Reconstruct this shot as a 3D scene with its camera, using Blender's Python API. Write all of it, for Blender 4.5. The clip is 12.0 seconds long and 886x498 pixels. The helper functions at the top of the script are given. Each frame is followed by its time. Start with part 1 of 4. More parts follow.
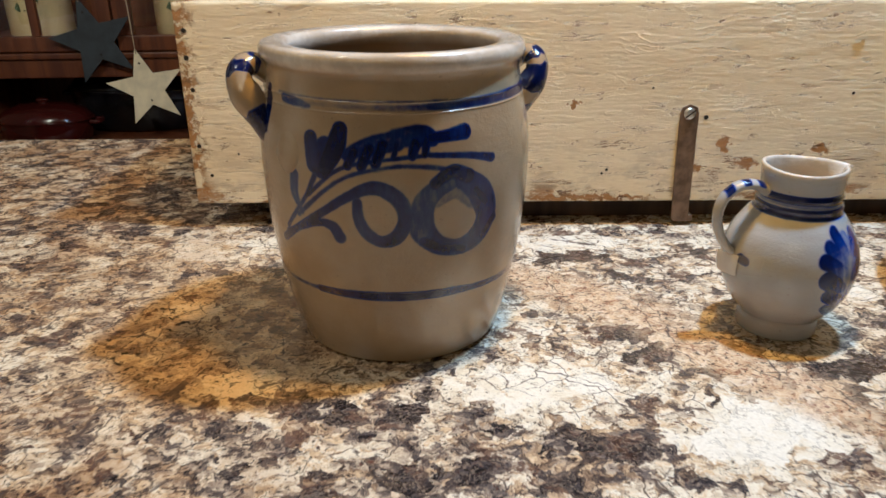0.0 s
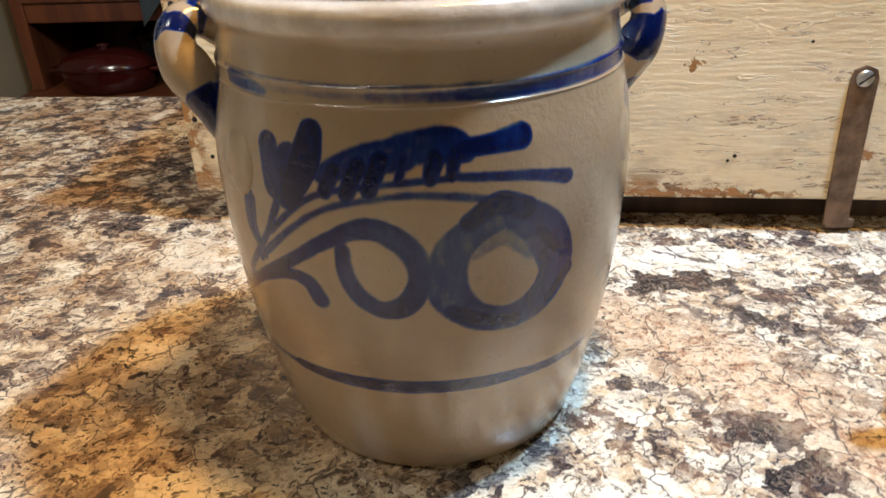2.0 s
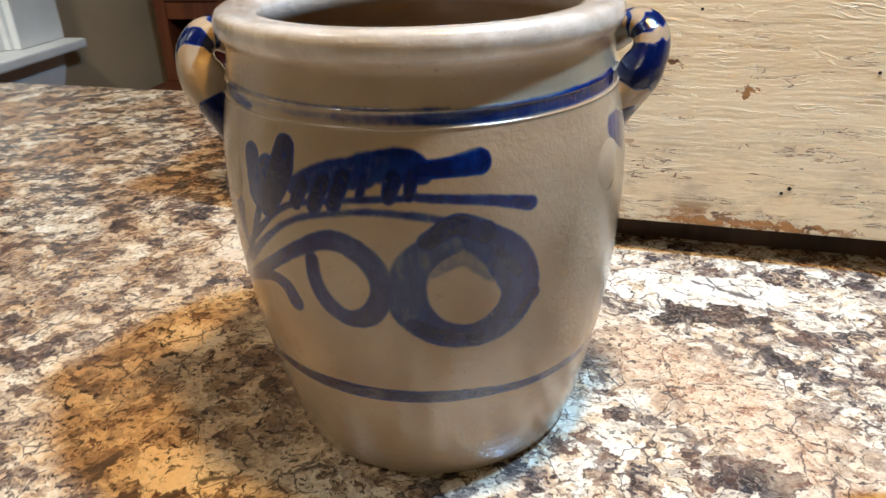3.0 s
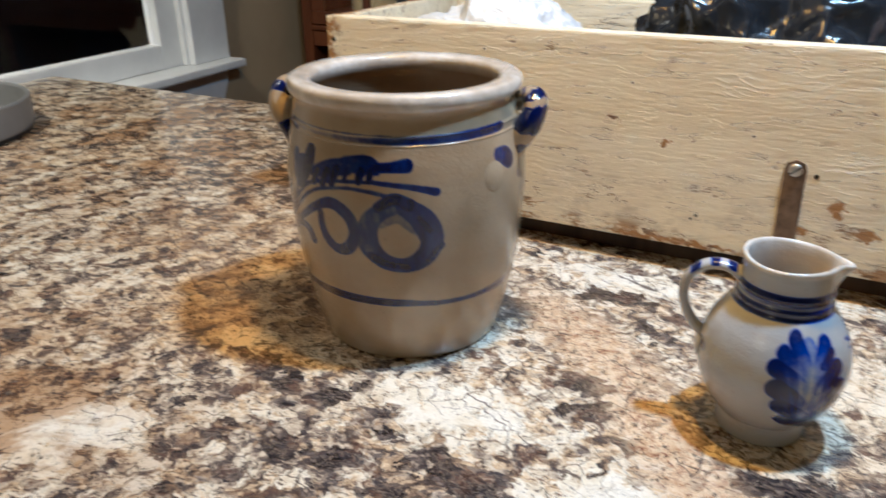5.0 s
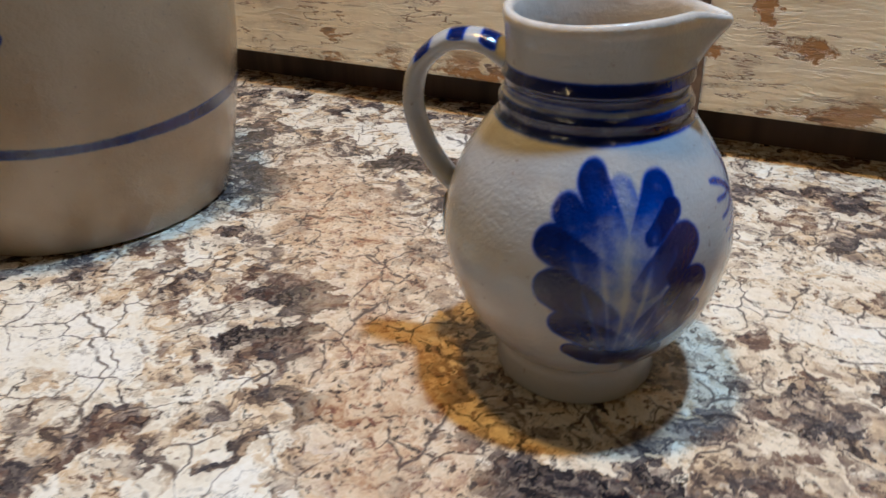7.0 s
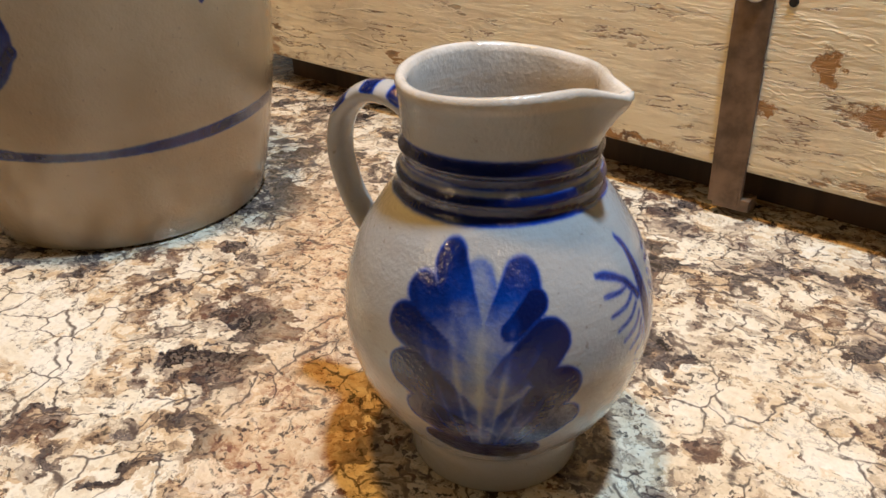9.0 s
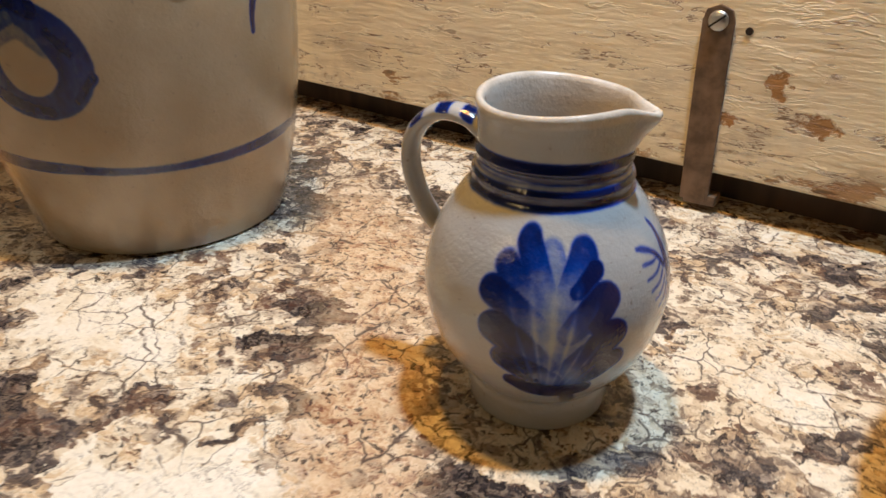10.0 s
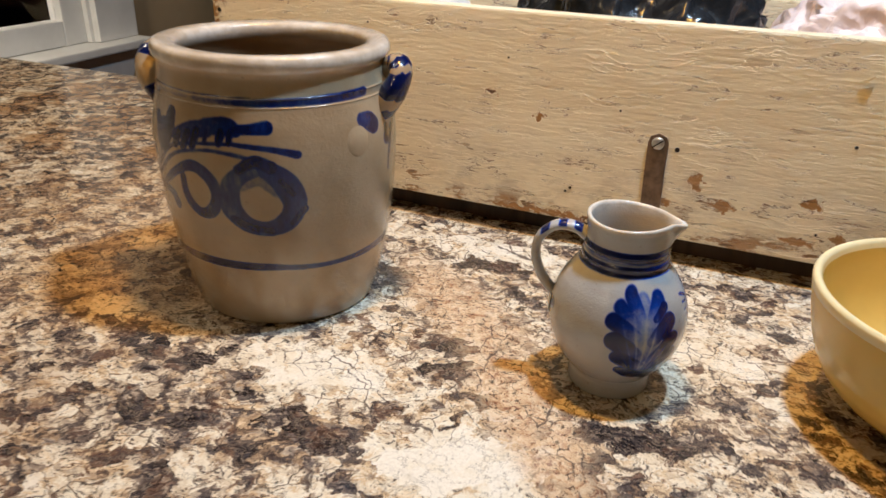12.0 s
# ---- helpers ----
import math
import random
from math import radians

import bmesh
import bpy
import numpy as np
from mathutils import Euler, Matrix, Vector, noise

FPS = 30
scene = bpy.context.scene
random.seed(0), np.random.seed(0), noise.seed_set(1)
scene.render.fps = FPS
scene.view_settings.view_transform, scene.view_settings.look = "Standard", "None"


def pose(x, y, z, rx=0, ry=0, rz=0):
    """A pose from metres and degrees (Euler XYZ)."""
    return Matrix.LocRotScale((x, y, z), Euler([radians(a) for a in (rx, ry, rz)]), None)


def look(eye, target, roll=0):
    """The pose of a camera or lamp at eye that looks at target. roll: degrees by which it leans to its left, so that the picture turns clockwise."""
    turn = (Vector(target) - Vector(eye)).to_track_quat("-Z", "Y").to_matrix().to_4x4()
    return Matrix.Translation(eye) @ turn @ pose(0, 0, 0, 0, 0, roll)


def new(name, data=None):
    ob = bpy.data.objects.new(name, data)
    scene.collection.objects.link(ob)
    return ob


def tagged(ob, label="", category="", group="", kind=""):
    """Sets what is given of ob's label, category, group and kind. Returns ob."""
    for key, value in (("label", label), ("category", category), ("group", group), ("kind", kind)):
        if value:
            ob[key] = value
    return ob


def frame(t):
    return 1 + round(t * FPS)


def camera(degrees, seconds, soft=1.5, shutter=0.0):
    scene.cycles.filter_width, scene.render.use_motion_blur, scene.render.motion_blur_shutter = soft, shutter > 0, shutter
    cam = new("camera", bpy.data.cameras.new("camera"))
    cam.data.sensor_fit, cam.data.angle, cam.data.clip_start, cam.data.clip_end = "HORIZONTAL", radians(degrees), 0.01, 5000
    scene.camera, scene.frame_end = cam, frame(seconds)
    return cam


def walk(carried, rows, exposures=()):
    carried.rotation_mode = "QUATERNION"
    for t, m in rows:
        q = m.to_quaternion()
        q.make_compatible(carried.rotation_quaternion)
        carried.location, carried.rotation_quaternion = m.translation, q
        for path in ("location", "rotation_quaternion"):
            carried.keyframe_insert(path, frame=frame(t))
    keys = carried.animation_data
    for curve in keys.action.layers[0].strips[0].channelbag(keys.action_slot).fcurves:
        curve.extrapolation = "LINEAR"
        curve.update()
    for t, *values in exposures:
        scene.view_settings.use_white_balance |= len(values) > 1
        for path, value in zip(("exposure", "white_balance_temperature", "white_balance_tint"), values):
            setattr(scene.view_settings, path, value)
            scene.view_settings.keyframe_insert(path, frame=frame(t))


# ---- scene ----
cam = camera(62.9, 12.0, soft=1.5, shutter=0.5)
PATH = [
    (0, -0.0367, -0.4854, 0.2693, 67.18, 0.17, -4.61),
    (0.5, -0.0240, -0.4213, 0.2614, 65.23, 0.89, -3.89),
    (1, -0.0158, -0.3629, 0.2491, 63.42, 1.90, -2.42),
    (1.5, -0.0169, -0.3218, 0.2424, 62.67, 1.87, -0.52),
    (2, -0.0059, -0.3040, 0.2481, 62.64, 1.75, 2.00),
    (2.5, 0.0237, -0.2981, 0.2532, 62.91, 1.37, 6.38),
    (3, 0.0528, -0.3026, 0.2557, 63.18, 1.74, 12.17),
    (3.2, 0.0701, -0.3076, 0.2537, 63.79, 2.14, 14.11),
    (4.8, 0.2211, -0.4659, 0.3142, 66.54, 1.25, 25.61),
    (5, 0.2228, -0.4739, 0.3174, 65.39, 0.44, 23.84),
    (5.5, 0.2556, -0.4669, 0.2845, 64.89, 1.10, 19.86),
    (6, 0.2771, -0.3776, 0.2324, 63.40, 1.57, 18.87),
    (6.5, 0.2877, -0.2801, 0.1870, 61.50, 1.47, 21.39),
    (7, 0.3008, -0.2311, 0.1706, 59.88, 1.43, 23.80),
    (7.5, 0.3110, -0.2000, 0.1733, 59.77, 0.34, 26.92),
    (7.7, 0.3136, -0.1904, 0.1687, 59.85, -0.00, 28.09),
    (9.3, 0.3618, -0.1766, 0.1832, 60.99, 1.11, 38.00),
    (9.5, 0.3553, -0.1974, 0.1873, 61.44, 0.59, 35.94),
    (10, 0.3519, -0.2443, 0.1973, 61.67, 0.08, 32.31),
    (10.5, 0.3324, -0.2986, 0.2203, 62.14, -0.75, 28.31),
    (11, 0.3103, -0.3582, 0.2453, 63.41, -1.38, 23.97),
    (11.5, 0.2891, -0.4146, 0.2747, 64.51, -1.71, 21.28),
    (12, 0.2767, -0.4716, 0.3038, 64.78, -1.73, 19.12),
]
walk(cam, [(t, pose(x, y, z, rx, ry, rz)) for t, x, y, z, rx, ry, rz in PATH],
     exposures=[(0.0, 0.04, 4950, 4), (1.0, 0.10, 4950, 4), (2.5, 0.44, 4800, 3), (3.2, 0.44, 4750, 3), (4.8, 0.10, 4800, 4), (6.0, -0.05, 4850, 5), (7.0, -0.29, 4900, 6),
                (7.7, -0.20, 5050, 6), (9.3, -0.08, 5750, 8), (12.0, -0.08, 5550, 8)])

# ---- light: night, two pendants over the counter (one cool bulb, one warm), two ceiling lamps farther off, an added fill lamp at the left ----
world = bpy.data.worlds.new("night")
world.use_nodes = True
world.node_tree.nodes["Background"].inputs[0].default_value = (0.010, 0.012, 0.018, 1)
world.node_tree.nodes["Background"].inputs[1].default_value = 0.3
scene.world = world
scene.view_settings.exposure = 0.0


def lamp_light(name, at, aim, watts, colour, size, spread=180):
    data = bpy.data.lights.new(name, "AREA")
    data.shape, data.size, data.energy, data.color = "DISK", size, watts, colour
    data.spread = radians(spread)
    ob = new(name, data)
    ob.matrix_world = look(at, aim)
    return ob


COOL_AT, WARM_AT = (0.38, 0.07, 1.035), (0.12, -0.03, 0.95)
FAR_AT, SIDE_AT, LEFT_FILL_AT = (-0.75, -2.10, 1.47), (1.30, -0.95, 1.47), (-0.85, -0.35, 1.47)
lamp_light("cool_light", COOL_AT, (0.20, 0.02, 0.0), 11.4, (0.66, 0.82, 0.94), 0.060)
lamp_light("warm_light", WARM_AT, (0.08, 0.0, 0.0), 6.6, (1.0, 0.47, 0.065), 0.07)
lamp_light("far_light", FAR_AT, (0.0, 0.0, 0.1), 4.8, (1.0, 0.66, 0.30), 0.11)
lamp_light("side_light", SIDE_AT, (0.0, 0.0, 0.1), 0.9, (1.0, 0.72, 0.40), 0.11)
# added fill that brightens the window wall and the left of the counter
lamp_light("left_fill", LEFT_FILL_AT, (-1.15, 0.60, 0.0), 9.0, (1.0, 0.78, 0.52), 0.20, 100)


# ---- node helpers ----
class Mat:
    """A small builder for procedural materials."""

    def __init__(self, name, colour=(0.5, 0.5, 0.5), rough=0.5, metal=0.0, coords="Object"):
        self.m = bpy.data.materials.new(name)
        self.m.use_nodes = True
        self.t = self.m.node_tree
        self.b = self.t.nodes["Principled BSDF"]
        self.b.inputs["Base Color"].default_value = (*colour, 1)
        self.b.inputs["Roughness"].default_value = rough
        self.b.inputs["Metallic"].default_value = metal
        self.co = self.t.nodes.new("ShaderNodeTexCoord").outputs[coords]

    def put(self, socket, value):
        if isinstance(value, bpy.types.NodeSocket):
            self.t.links.new(value, socket)
        elif isinstance(value, tuple) and len(value) == 3 and socket.type == "RGBA":
            socket.default_value = (*value, 1)
        else:
            socket.default_value = value

    def set(self, name, value):
        self.put(self.b.inputs[name], value)
        return self

    def scaled(self, x, y, z, co=None):
        n = self.t.nodes.new("ShaderNodeMapping")
        self.put(n.inputs["Vector"], co or self.co)
        n.inputs["Scale"].default_value = (x, y, z)
        return n.outputs[0]

    def noise(self, scale, detail=4.0, rough=0.55, co=None, warp=0.0, out="Fac"):
        n = self.t.nodes.new("ShaderNodeTexNoise")
        self.put(n.inputs["Vector"], co or self.co)
        for k, v in (("Scale", scale), ("Detail", detail), ("Roughness", rough), ("Distortion", warp)):
            n.inputs[k].default_value = v
        return n.outputs[out]

    def voronoi(self, scale, feature="F1", out="Distance", co=None, rand=1.0):
        n = self.t.nodes.new("ShaderNodeTexVoronoi")
        n.feature = feature
        self.put(n.inputs["Vector"], co or self.co)
        n.inputs["Scale"].default_value, n.inputs["Randomness"].default_value = scale, rand
        return n.outputs[out]

    def ramp(self, fac, lo, hi):
        n = self.t.nodes.new("ShaderNodeMapRange")
        n.interpolation_type = "SMOOTHSTEP"
        self.put(n.inputs["Value"], fac)
        n.inputs["From Min"].default_value, n.inputs["From Max"].default_value = lo, hi
        return n.outputs[0]

    def colours(self, fac, *stops):
        n = self.t.nodes.new("ShaderNodeValToRGB")
        self.put(n.inputs[0], fac)
        e = n.color_ramp.elements
        while len(e) < len(stops):
            e.new(0.5)
        for one, (at, col) in zip(e, stops):
            one.position, one.color = at, (*col, 1)
        return n.outputs[0]

    def mix(self, fac, a, b, how="MIX"):
        n = self.t.nodes.new("ShaderNodeMix")
        n.data_type, n.blend_type = "RGBA", how
        for k, v in ((0, fac), (6, a), (7, b)):
            self.put(n.inputs[k], v)
        return n.outputs[2]

    def math(self, how, a, b=0.0):
        n = self.t.nodes.new("ShaderNodeMath")
        n.operation = how
        self.put(n.inputs[0], a)
        self.put(n.inputs[1], b)
        return n.outputs[0]

    def vec(self, how, a, b):
        n = self.t.nodes.new("ShaderNodeVectorMath")
        n.operation = how
        self.put(n.inputs[0], a)
        self.put(n.inputs[1], b)
        return n.outputs["Value" if how in ("LENGTH", "DISTANCE") else "Vector"]

    def attribute(self, name):
        n = self.t.nodes.new("ShaderNodeAttribute")
        n.attribute_name = name
        return n.outputs["Fac"]

    def bump(self, height, strength, distance, under=None):
        n = self.t.nodes.new("ShaderNodeBump")
        self.put(n.inputs["Height"], height)
        n.inputs["Strength"].default_value, n.inputs["Distance"].default_value = strength, distance
        if under is not None:
            self.put(n.inputs["Normal"], under)
        self.put(self.b.inputs["Normal"], n.outputs[0])
        return n.outputs[0]

    def spot(self, x, y, rx, ry, turn=0.0, co=None, soft=0.35):
        """1 inside an ellipse of the plane x, y, 0 outside."""
        n = self.t.nodes.new("ShaderNodeMapping")
        n.vector_type = "TEXTURE"
        self.put(n.inputs["Vector"], co or self.co)
        n.inputs["Location"].default_value = (x, y, 0)
        n.inputs["Rotation"].default_value = (0, 0, radians(turn))
        n.inputs["Scale"].default_value = (rx, ry, 1e4)
        return self.ramp(self.vec("LENGTH", n.outputs[0], (0, 0, 0)), 1 + soft, 1 - soft)


def plain(name, colour, rough, metal=0.0, vary=0.15, scale=30.0, relief=0.0, stretch=(1, 1, 1)):
    """A surface of one colour with uneven tone, gloss and relief."""
    m = Mat(name, colour, rough, metal)
    co = m.scaled(*stretch)
    big, fine = m.noise(scale, 5, co=co), m.noise(scale * 9, 4, co=co)
    dark = tuple(c * (1 - vary) for c in colour)
    light = tuple(min(1, c * (1 + vary)) for c in colour)
    m.set("Base Color", m.mix(m.ramp(big, 0.3, 0.7), dark, light))
    m.set("Roughness", m.math("ADD", m.math("MULTIPLY", m.math("SUBTRACT", fine, 0.5), 0.25), rough))
    if relief:
        m.bump(m.math("ADD", big, m.math("MULTIPLY", fine, 0.4)), 0.5, relief)
    return m.m


# ---- materials ----
def granite():
    """Cream granite: crisp crystals and grains, grey-black clumps, thin dark cracks, rusty grains, one tan vein."""
    m = Mat("granite", rough=0.14)
    half = (0.5, 0.5, 0.5)
    warp = m.vec("MULTIPLY", m.vec("SUBTRACT", m.noise(30, 4, 0.6, out="Color"), half), (0.026, 0.026, 0.0))
    co = m.vec("ADD", m.co, warp)
    fine = m.vec("ADD", co, m.vec("MULTIPLY", m.vec("SUBTRACT", m.noise(120, 5, 0.72, out="Color"), half), (0.017, 0.013, 0.0)))
    # how pale each crystal is: drifting fields, and a tone of its own for every crystal and grain
    big, small = m.voronoi(78, out="Position", co=fine), m.voronoi(250, out="Position", co=fine)
    drift = m.noise(38, 9, 0.66, co=m.scaled(0.75, 1.15, 1, fine), warp=0.35)
    pale = m.math("MULTIPLY", m.noise(36, 5, 0.68, co=big), 0.25)
    pale = m.math("ADD", pale, m.math("MULTIPLY", m.noise(42, 8, 0.74, co=small), 0.31))
    pale = m.math("ADD", pale, m.math("MULTIPLY", drift, 0.18))
    pale = m.math("ADD", pale, m.math("MULTIPLY", m.voronoi(78, out="Color", co=fine), 0.13))
    pale = m.math("ADD", pale, m.math("MULTIPLY", m.voronoi(250, out="Color", co=fine), 0.10))
    pale = m.math("ADD", pale, m.math("MULTIPLY", m.noise(130, 6, 0.72, co=co), 0.15))
    pale = m.math("SUBTRACT", pale, 0.047)
    # calmer speckled stone left of the crock; its shadow is partly toned in here
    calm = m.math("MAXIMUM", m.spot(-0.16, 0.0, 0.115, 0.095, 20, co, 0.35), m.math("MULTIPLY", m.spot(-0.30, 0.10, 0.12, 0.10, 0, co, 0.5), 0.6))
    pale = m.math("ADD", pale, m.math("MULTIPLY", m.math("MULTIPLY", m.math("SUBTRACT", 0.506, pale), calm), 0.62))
    patches = ((0.183, -0.145, 0.056, 0.027, 22, 0.16), (-0.174, -0.213, 0.048, 0.032, 20, 0.13), (0.073, -0.092, 0.050, 0.034, 10, 0.10), (-0.14, -0.066, 0.024, 0.017, 0, 0.12), (0.02, -0.075, 0.030, 0.016, 0, 0.07),
               (0.12, 0.16, 0.10, 0.020, -4, 0.08), (-0.20, 0.17, 0.05, 0.03, 0, 0.06), (0.35, 0.05, 0.05, 0.04, 0, 0.05), (0.33, -0.16, 0.05, 0.03, 0, 0.06), (-0.19, 0.045, 0.020, 0.013, 10, 0.12),
               (0.192, -0.078, 0.026, 0.008, 12, -0.15), (0.142, -0.055, 0.024, 0.009, 22, -0.16), (0.133, -0.022, 0.027, 0.007, -12, -0.14), (0.283, -0.085, 0.028, 0.013, 5, -0.13), (0.081, -0.150, 0.026, 0.014, 8, -0.10),
               (0.253, -0.138, 0.022, 0.011, 0, -0.10), (0.135, 0.122, 0.034, 0.010, 0, -0.14), (0.048, 0.065, 0.022, 0.030, 20, -0.07), (-0.02, -0.17, 0.040, 0.016, 0, -0.05), (-0.445, 0.36, 0.16, 0.10, 0, -0.01),
               (-0.05, -0.16, 0.13, 0.06, 0, -0.010), (-0.28, 0.30, 0.08, 0.09, 0, -0.03), (-0.06, -0.105, 0.05, 0.012, -10, -0.06), (-0.11, 0.02, 0.05, 0.05, 0, -0.02))
    for x, y, rx, ry, turn, lift in patches:
        pale = m.math("ADD", pale, m.math("MULTIPLY", m.spot(x, y, rx, ry, turn, big, 0.3), lift))
    base = m.colours(pale, (0.40, (0.012, 0.011, 0.015)), (0.44, (0.045, 0.041, 0.047)), (0.465, (0.115, 0.095, 0.088)), (0.485, (0.26, 0.205, 0.16)), (0.505, (0.46, 0.385, 0.295)), (0.524, (0.65, 0.555, 0.41)), (0.562, (0.80, 0.735, 0.59)), (0.66, (0.86, 0.82, 0.72)))
    # tan and brown crystals, browner fields towards the window, cooler grey ones
    pick = m.t.nodes.new("ShaderNodeSeparateColor")
    m.put(pick.inputs[0], m.voronoi(150, out="Color", co=fine))
    gold = m.math("MULTIPLY", m.ramp(m.math("ADD", m.math("MULTIPLY", pick.outputs[0], 0.45), m.noise(15, 4, 0.6)), 0.72, 0.86), m.math("MULTIPLY", m.ramp(pale, 0.60, 0.53), 0.75))
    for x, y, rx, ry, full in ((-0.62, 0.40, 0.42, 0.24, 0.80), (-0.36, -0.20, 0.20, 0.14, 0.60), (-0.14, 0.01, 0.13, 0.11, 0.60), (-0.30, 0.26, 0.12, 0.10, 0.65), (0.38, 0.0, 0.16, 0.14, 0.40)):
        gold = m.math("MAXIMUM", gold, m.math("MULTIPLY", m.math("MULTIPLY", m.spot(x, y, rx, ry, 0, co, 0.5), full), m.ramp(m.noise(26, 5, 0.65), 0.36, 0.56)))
    gold = m.math("MULTIPLY", gold, 0.75)
    base = m.mix(gold, base, m.mix(1.0, base, (0.90, 0.70, 0.46), "MULTIPLY"))
    grey = m.math("MULTIPLY", m.ramp(m.math("ADD", m.math("MULTIPLY", pick.outputs[1], 0.40), m.noise(12, 4, 0.6, co=m.scaled(1, 1, 5))), 0.74, 0.86), m.ramp(pale, 0.57, 0.51))
    base = m.mix(m.math("MULTIPLY", grey, 0.22), base, m.mix(0.6, base, (0.26, 0.24, 0.25)))
    # stone left of the crock tinted orange-brown, the warmth of its shadow
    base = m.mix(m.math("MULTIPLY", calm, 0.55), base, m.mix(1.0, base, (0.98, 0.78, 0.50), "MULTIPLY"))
    # broad brown and smoky fields on the window side
    field = m.math("MULTIPLY", m.math("MAXIMUM", m.spot(-0.62, 0.38, 0.50, 0.34, 0, co, 0.6), m.spot(-0.30, -0.25, 0.20, 0.16, 0, co, 0.6)), m.ramp(m.noise(12, 6, 0.68, warp=0.5), 0.44, 0.56))
    base = m.mix(m.math("MULTIPLY", field, 0.80), base, m.mix(1.0, base, (0.52, 0.36, 0.22), "MULTIPLY"))
    rust = m.math("MULTIPLY", m.ramp(pale, 0.505, 0.475), m.ramp(m.noise(26, 7, 0.72, co=fine), 0.52, 0.58))
    base = m.mix(m.math("MULTIPLY", rust, 0.55), base, m.mix(m.noise(120, 5, 0.7), (0.075, 0.036, 0.024), (0.30, 0.165, 0.098)))
    # the vein: tan, mealy, full of rust-red specks
    vein = m.math("MAXIMUM", m.spot(0.125, 0.040, 0.090, 0.031, -43, co, 0.5), m.spot(0.212, -0.085, 0.108, 0.025, -53, co, 0.5))
    vein = m.math("MULTIPLY", vein, m.math("ADD", m.math("MULTIPLY", m.ramp(m.noise(46, 5, 0.65), 0.36, 0.50), 0.40), 0.60))
    tan = m.colours(m.math("ADD", m.math("MULTIPLY", m.noise(120, 7, 0.75), 0.7), m.math("MULTIPLY", m.voronoi(420, out="Color", co=fine), 0.3)), (0.34, (0.24, 0.11, 0.07)), (0.40, (0.46, 0.27, 0.15)), (0.46, (0.64, 0.45, 0.27)), (0.62, (0.75, 0.60, 0.41)))
    speck = m.math("MULTIPLY", m.ramp(m.noise(260, 5, 0.7, co=fine), 0.57, 0.61), m.ramp(m.noise(38, 4, 0.65), 0.46, 0.55))
    tan = m.mix(m.math("MULTIPLY", speck, 0.85), tan, (0.20, 0.07, 0.045))
    base = m.mix(m.math("MULTIPLY", vein, 0.88), base, tan)
    # black and rust-brown grains
    grain = m.math("MULTIPLY", m.ramp(m.voronoi(210, co=fine), 0.30, 0.22), m.ramp(m.noise(42, 4, 0.65), 0.47, 0.55))
    grain = m.math("MULTIPLY", grain, m.math("SUBTRACT", 1.0, m.math("MULTIPLY", m.ramp(pale, 0.56, 0.62), 0.8)))
    base = m.mix(m.math("MULTIPLY", grain, 0.88), base, m.mix(m.ramp(m.noise(24, 3), 0.47, 0.55), (0.022, 0.019, 0.022), (0.115, 0.05, 0.034)))
    dots = m.math("MULTIPLY", m.ramp(m.noise(150, 4, 0.62, co=co), 0.555, 0.595), m.math("MULTIPLY", m.ramp(m.noise(30, 4, 0.6), 0.42, 0.54), calm))
    base = m.mix(m.math("MULTIPLY", dots, 0.92), base, m.mix(m.ramp(m.noise(28, 3), 0.50, 0.60), (0.026, 0.021, 0.022), (0.13, 0.060, 0.038)))
    fleck = m.math("MULTIPLY", m.ramp(m.noise(300, 4, 0.6, co=co), 0.575, 0.60), m.ramp(m.noise(48, 4, 0.65), 0.44, 0.52))
    fleck = m.math("MULTIPLY", fleck, m.math("SUBTRACT", 1.0, m.math("MULTIPLY", m.ramp(pale, 0.56, 0.64), 0.85)))
    base = m.mix(m.math("MULTIPLY", fleck, 0.85), base, (0.045, 0.034, 0.034))
    # thin dark cracks between the crystals
    crack = m.ramp(m.voronoi(52, "DISTANCE_TO_EDGE", co=co), 0.034, 0.006)
    crack = m.math("MULTIPLY", crack, m.ramp(m.noise(34, 6, 0.65), 0.47, 0.54))
    crack = m.math("MULTIPLY", crack, m.math("SUBTRACT", 1.0, m.math("MULTIPLY", m.spot(0.183, -0.145, 0.056, 0.027, 22, big, 0.3), 0.85)))
    base = m.mix(m.math("MULTIPLY", crack, 0.88), base, (0.085, 0.062, 0.055))
    long = m.ramp(m.math("ABSOLUTE", m.math("SUBTRACT", m.noise(17, 7, 0.68), 0.5)), 0.0055, 0.0015)
    base = m.mix(m.math("MULTIPLY", long, 0.5), base, (0.08, 0.06, 0.055))
    # the dark clumps are made of many tiny grains
    tiny = m.colours(m.math("ADD", m.math("MULTIPLY", m.voronoi(620, out="Color", co=fine), 0.55), m.math("MULTIPLY", m.noise(520, 5, 0.75), 0.45)), (0.36, (0.008, 0.007, 0.009)), (0.47, (0.045, 0.036, 0.036)), (0.56, (0.14, 0.105, 0.085)), (0.66, (0.40, 0.32, 0.24)))
    base = m.mix(m.math("MULTIPLY", m.ramp(pale, 0.475, 0.42), m.math("MULTIPLY", m.math("SUBTRACT", 1.0, vein), 0.45)), base, tiny)
    mottle = m.ramp(m.noise(420, 5, 0.7), 0.30, 0.62)
    base = m.mix(m.math("MULTIPLY", m.math("SUBTRACT", 1.0, mottle), 0.30), base, m.mix(1.0, base, (0.60, 0.54, 0.46), "MULTIPLY"))
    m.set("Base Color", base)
    m.set("Roughness", m.math("ADD", m.math("MULTIPLY", m.noise(160, 3), 0.14), 0.13))
    m.bump(m.noise(260, 3), 0.12, 0.0004)
    return m.m


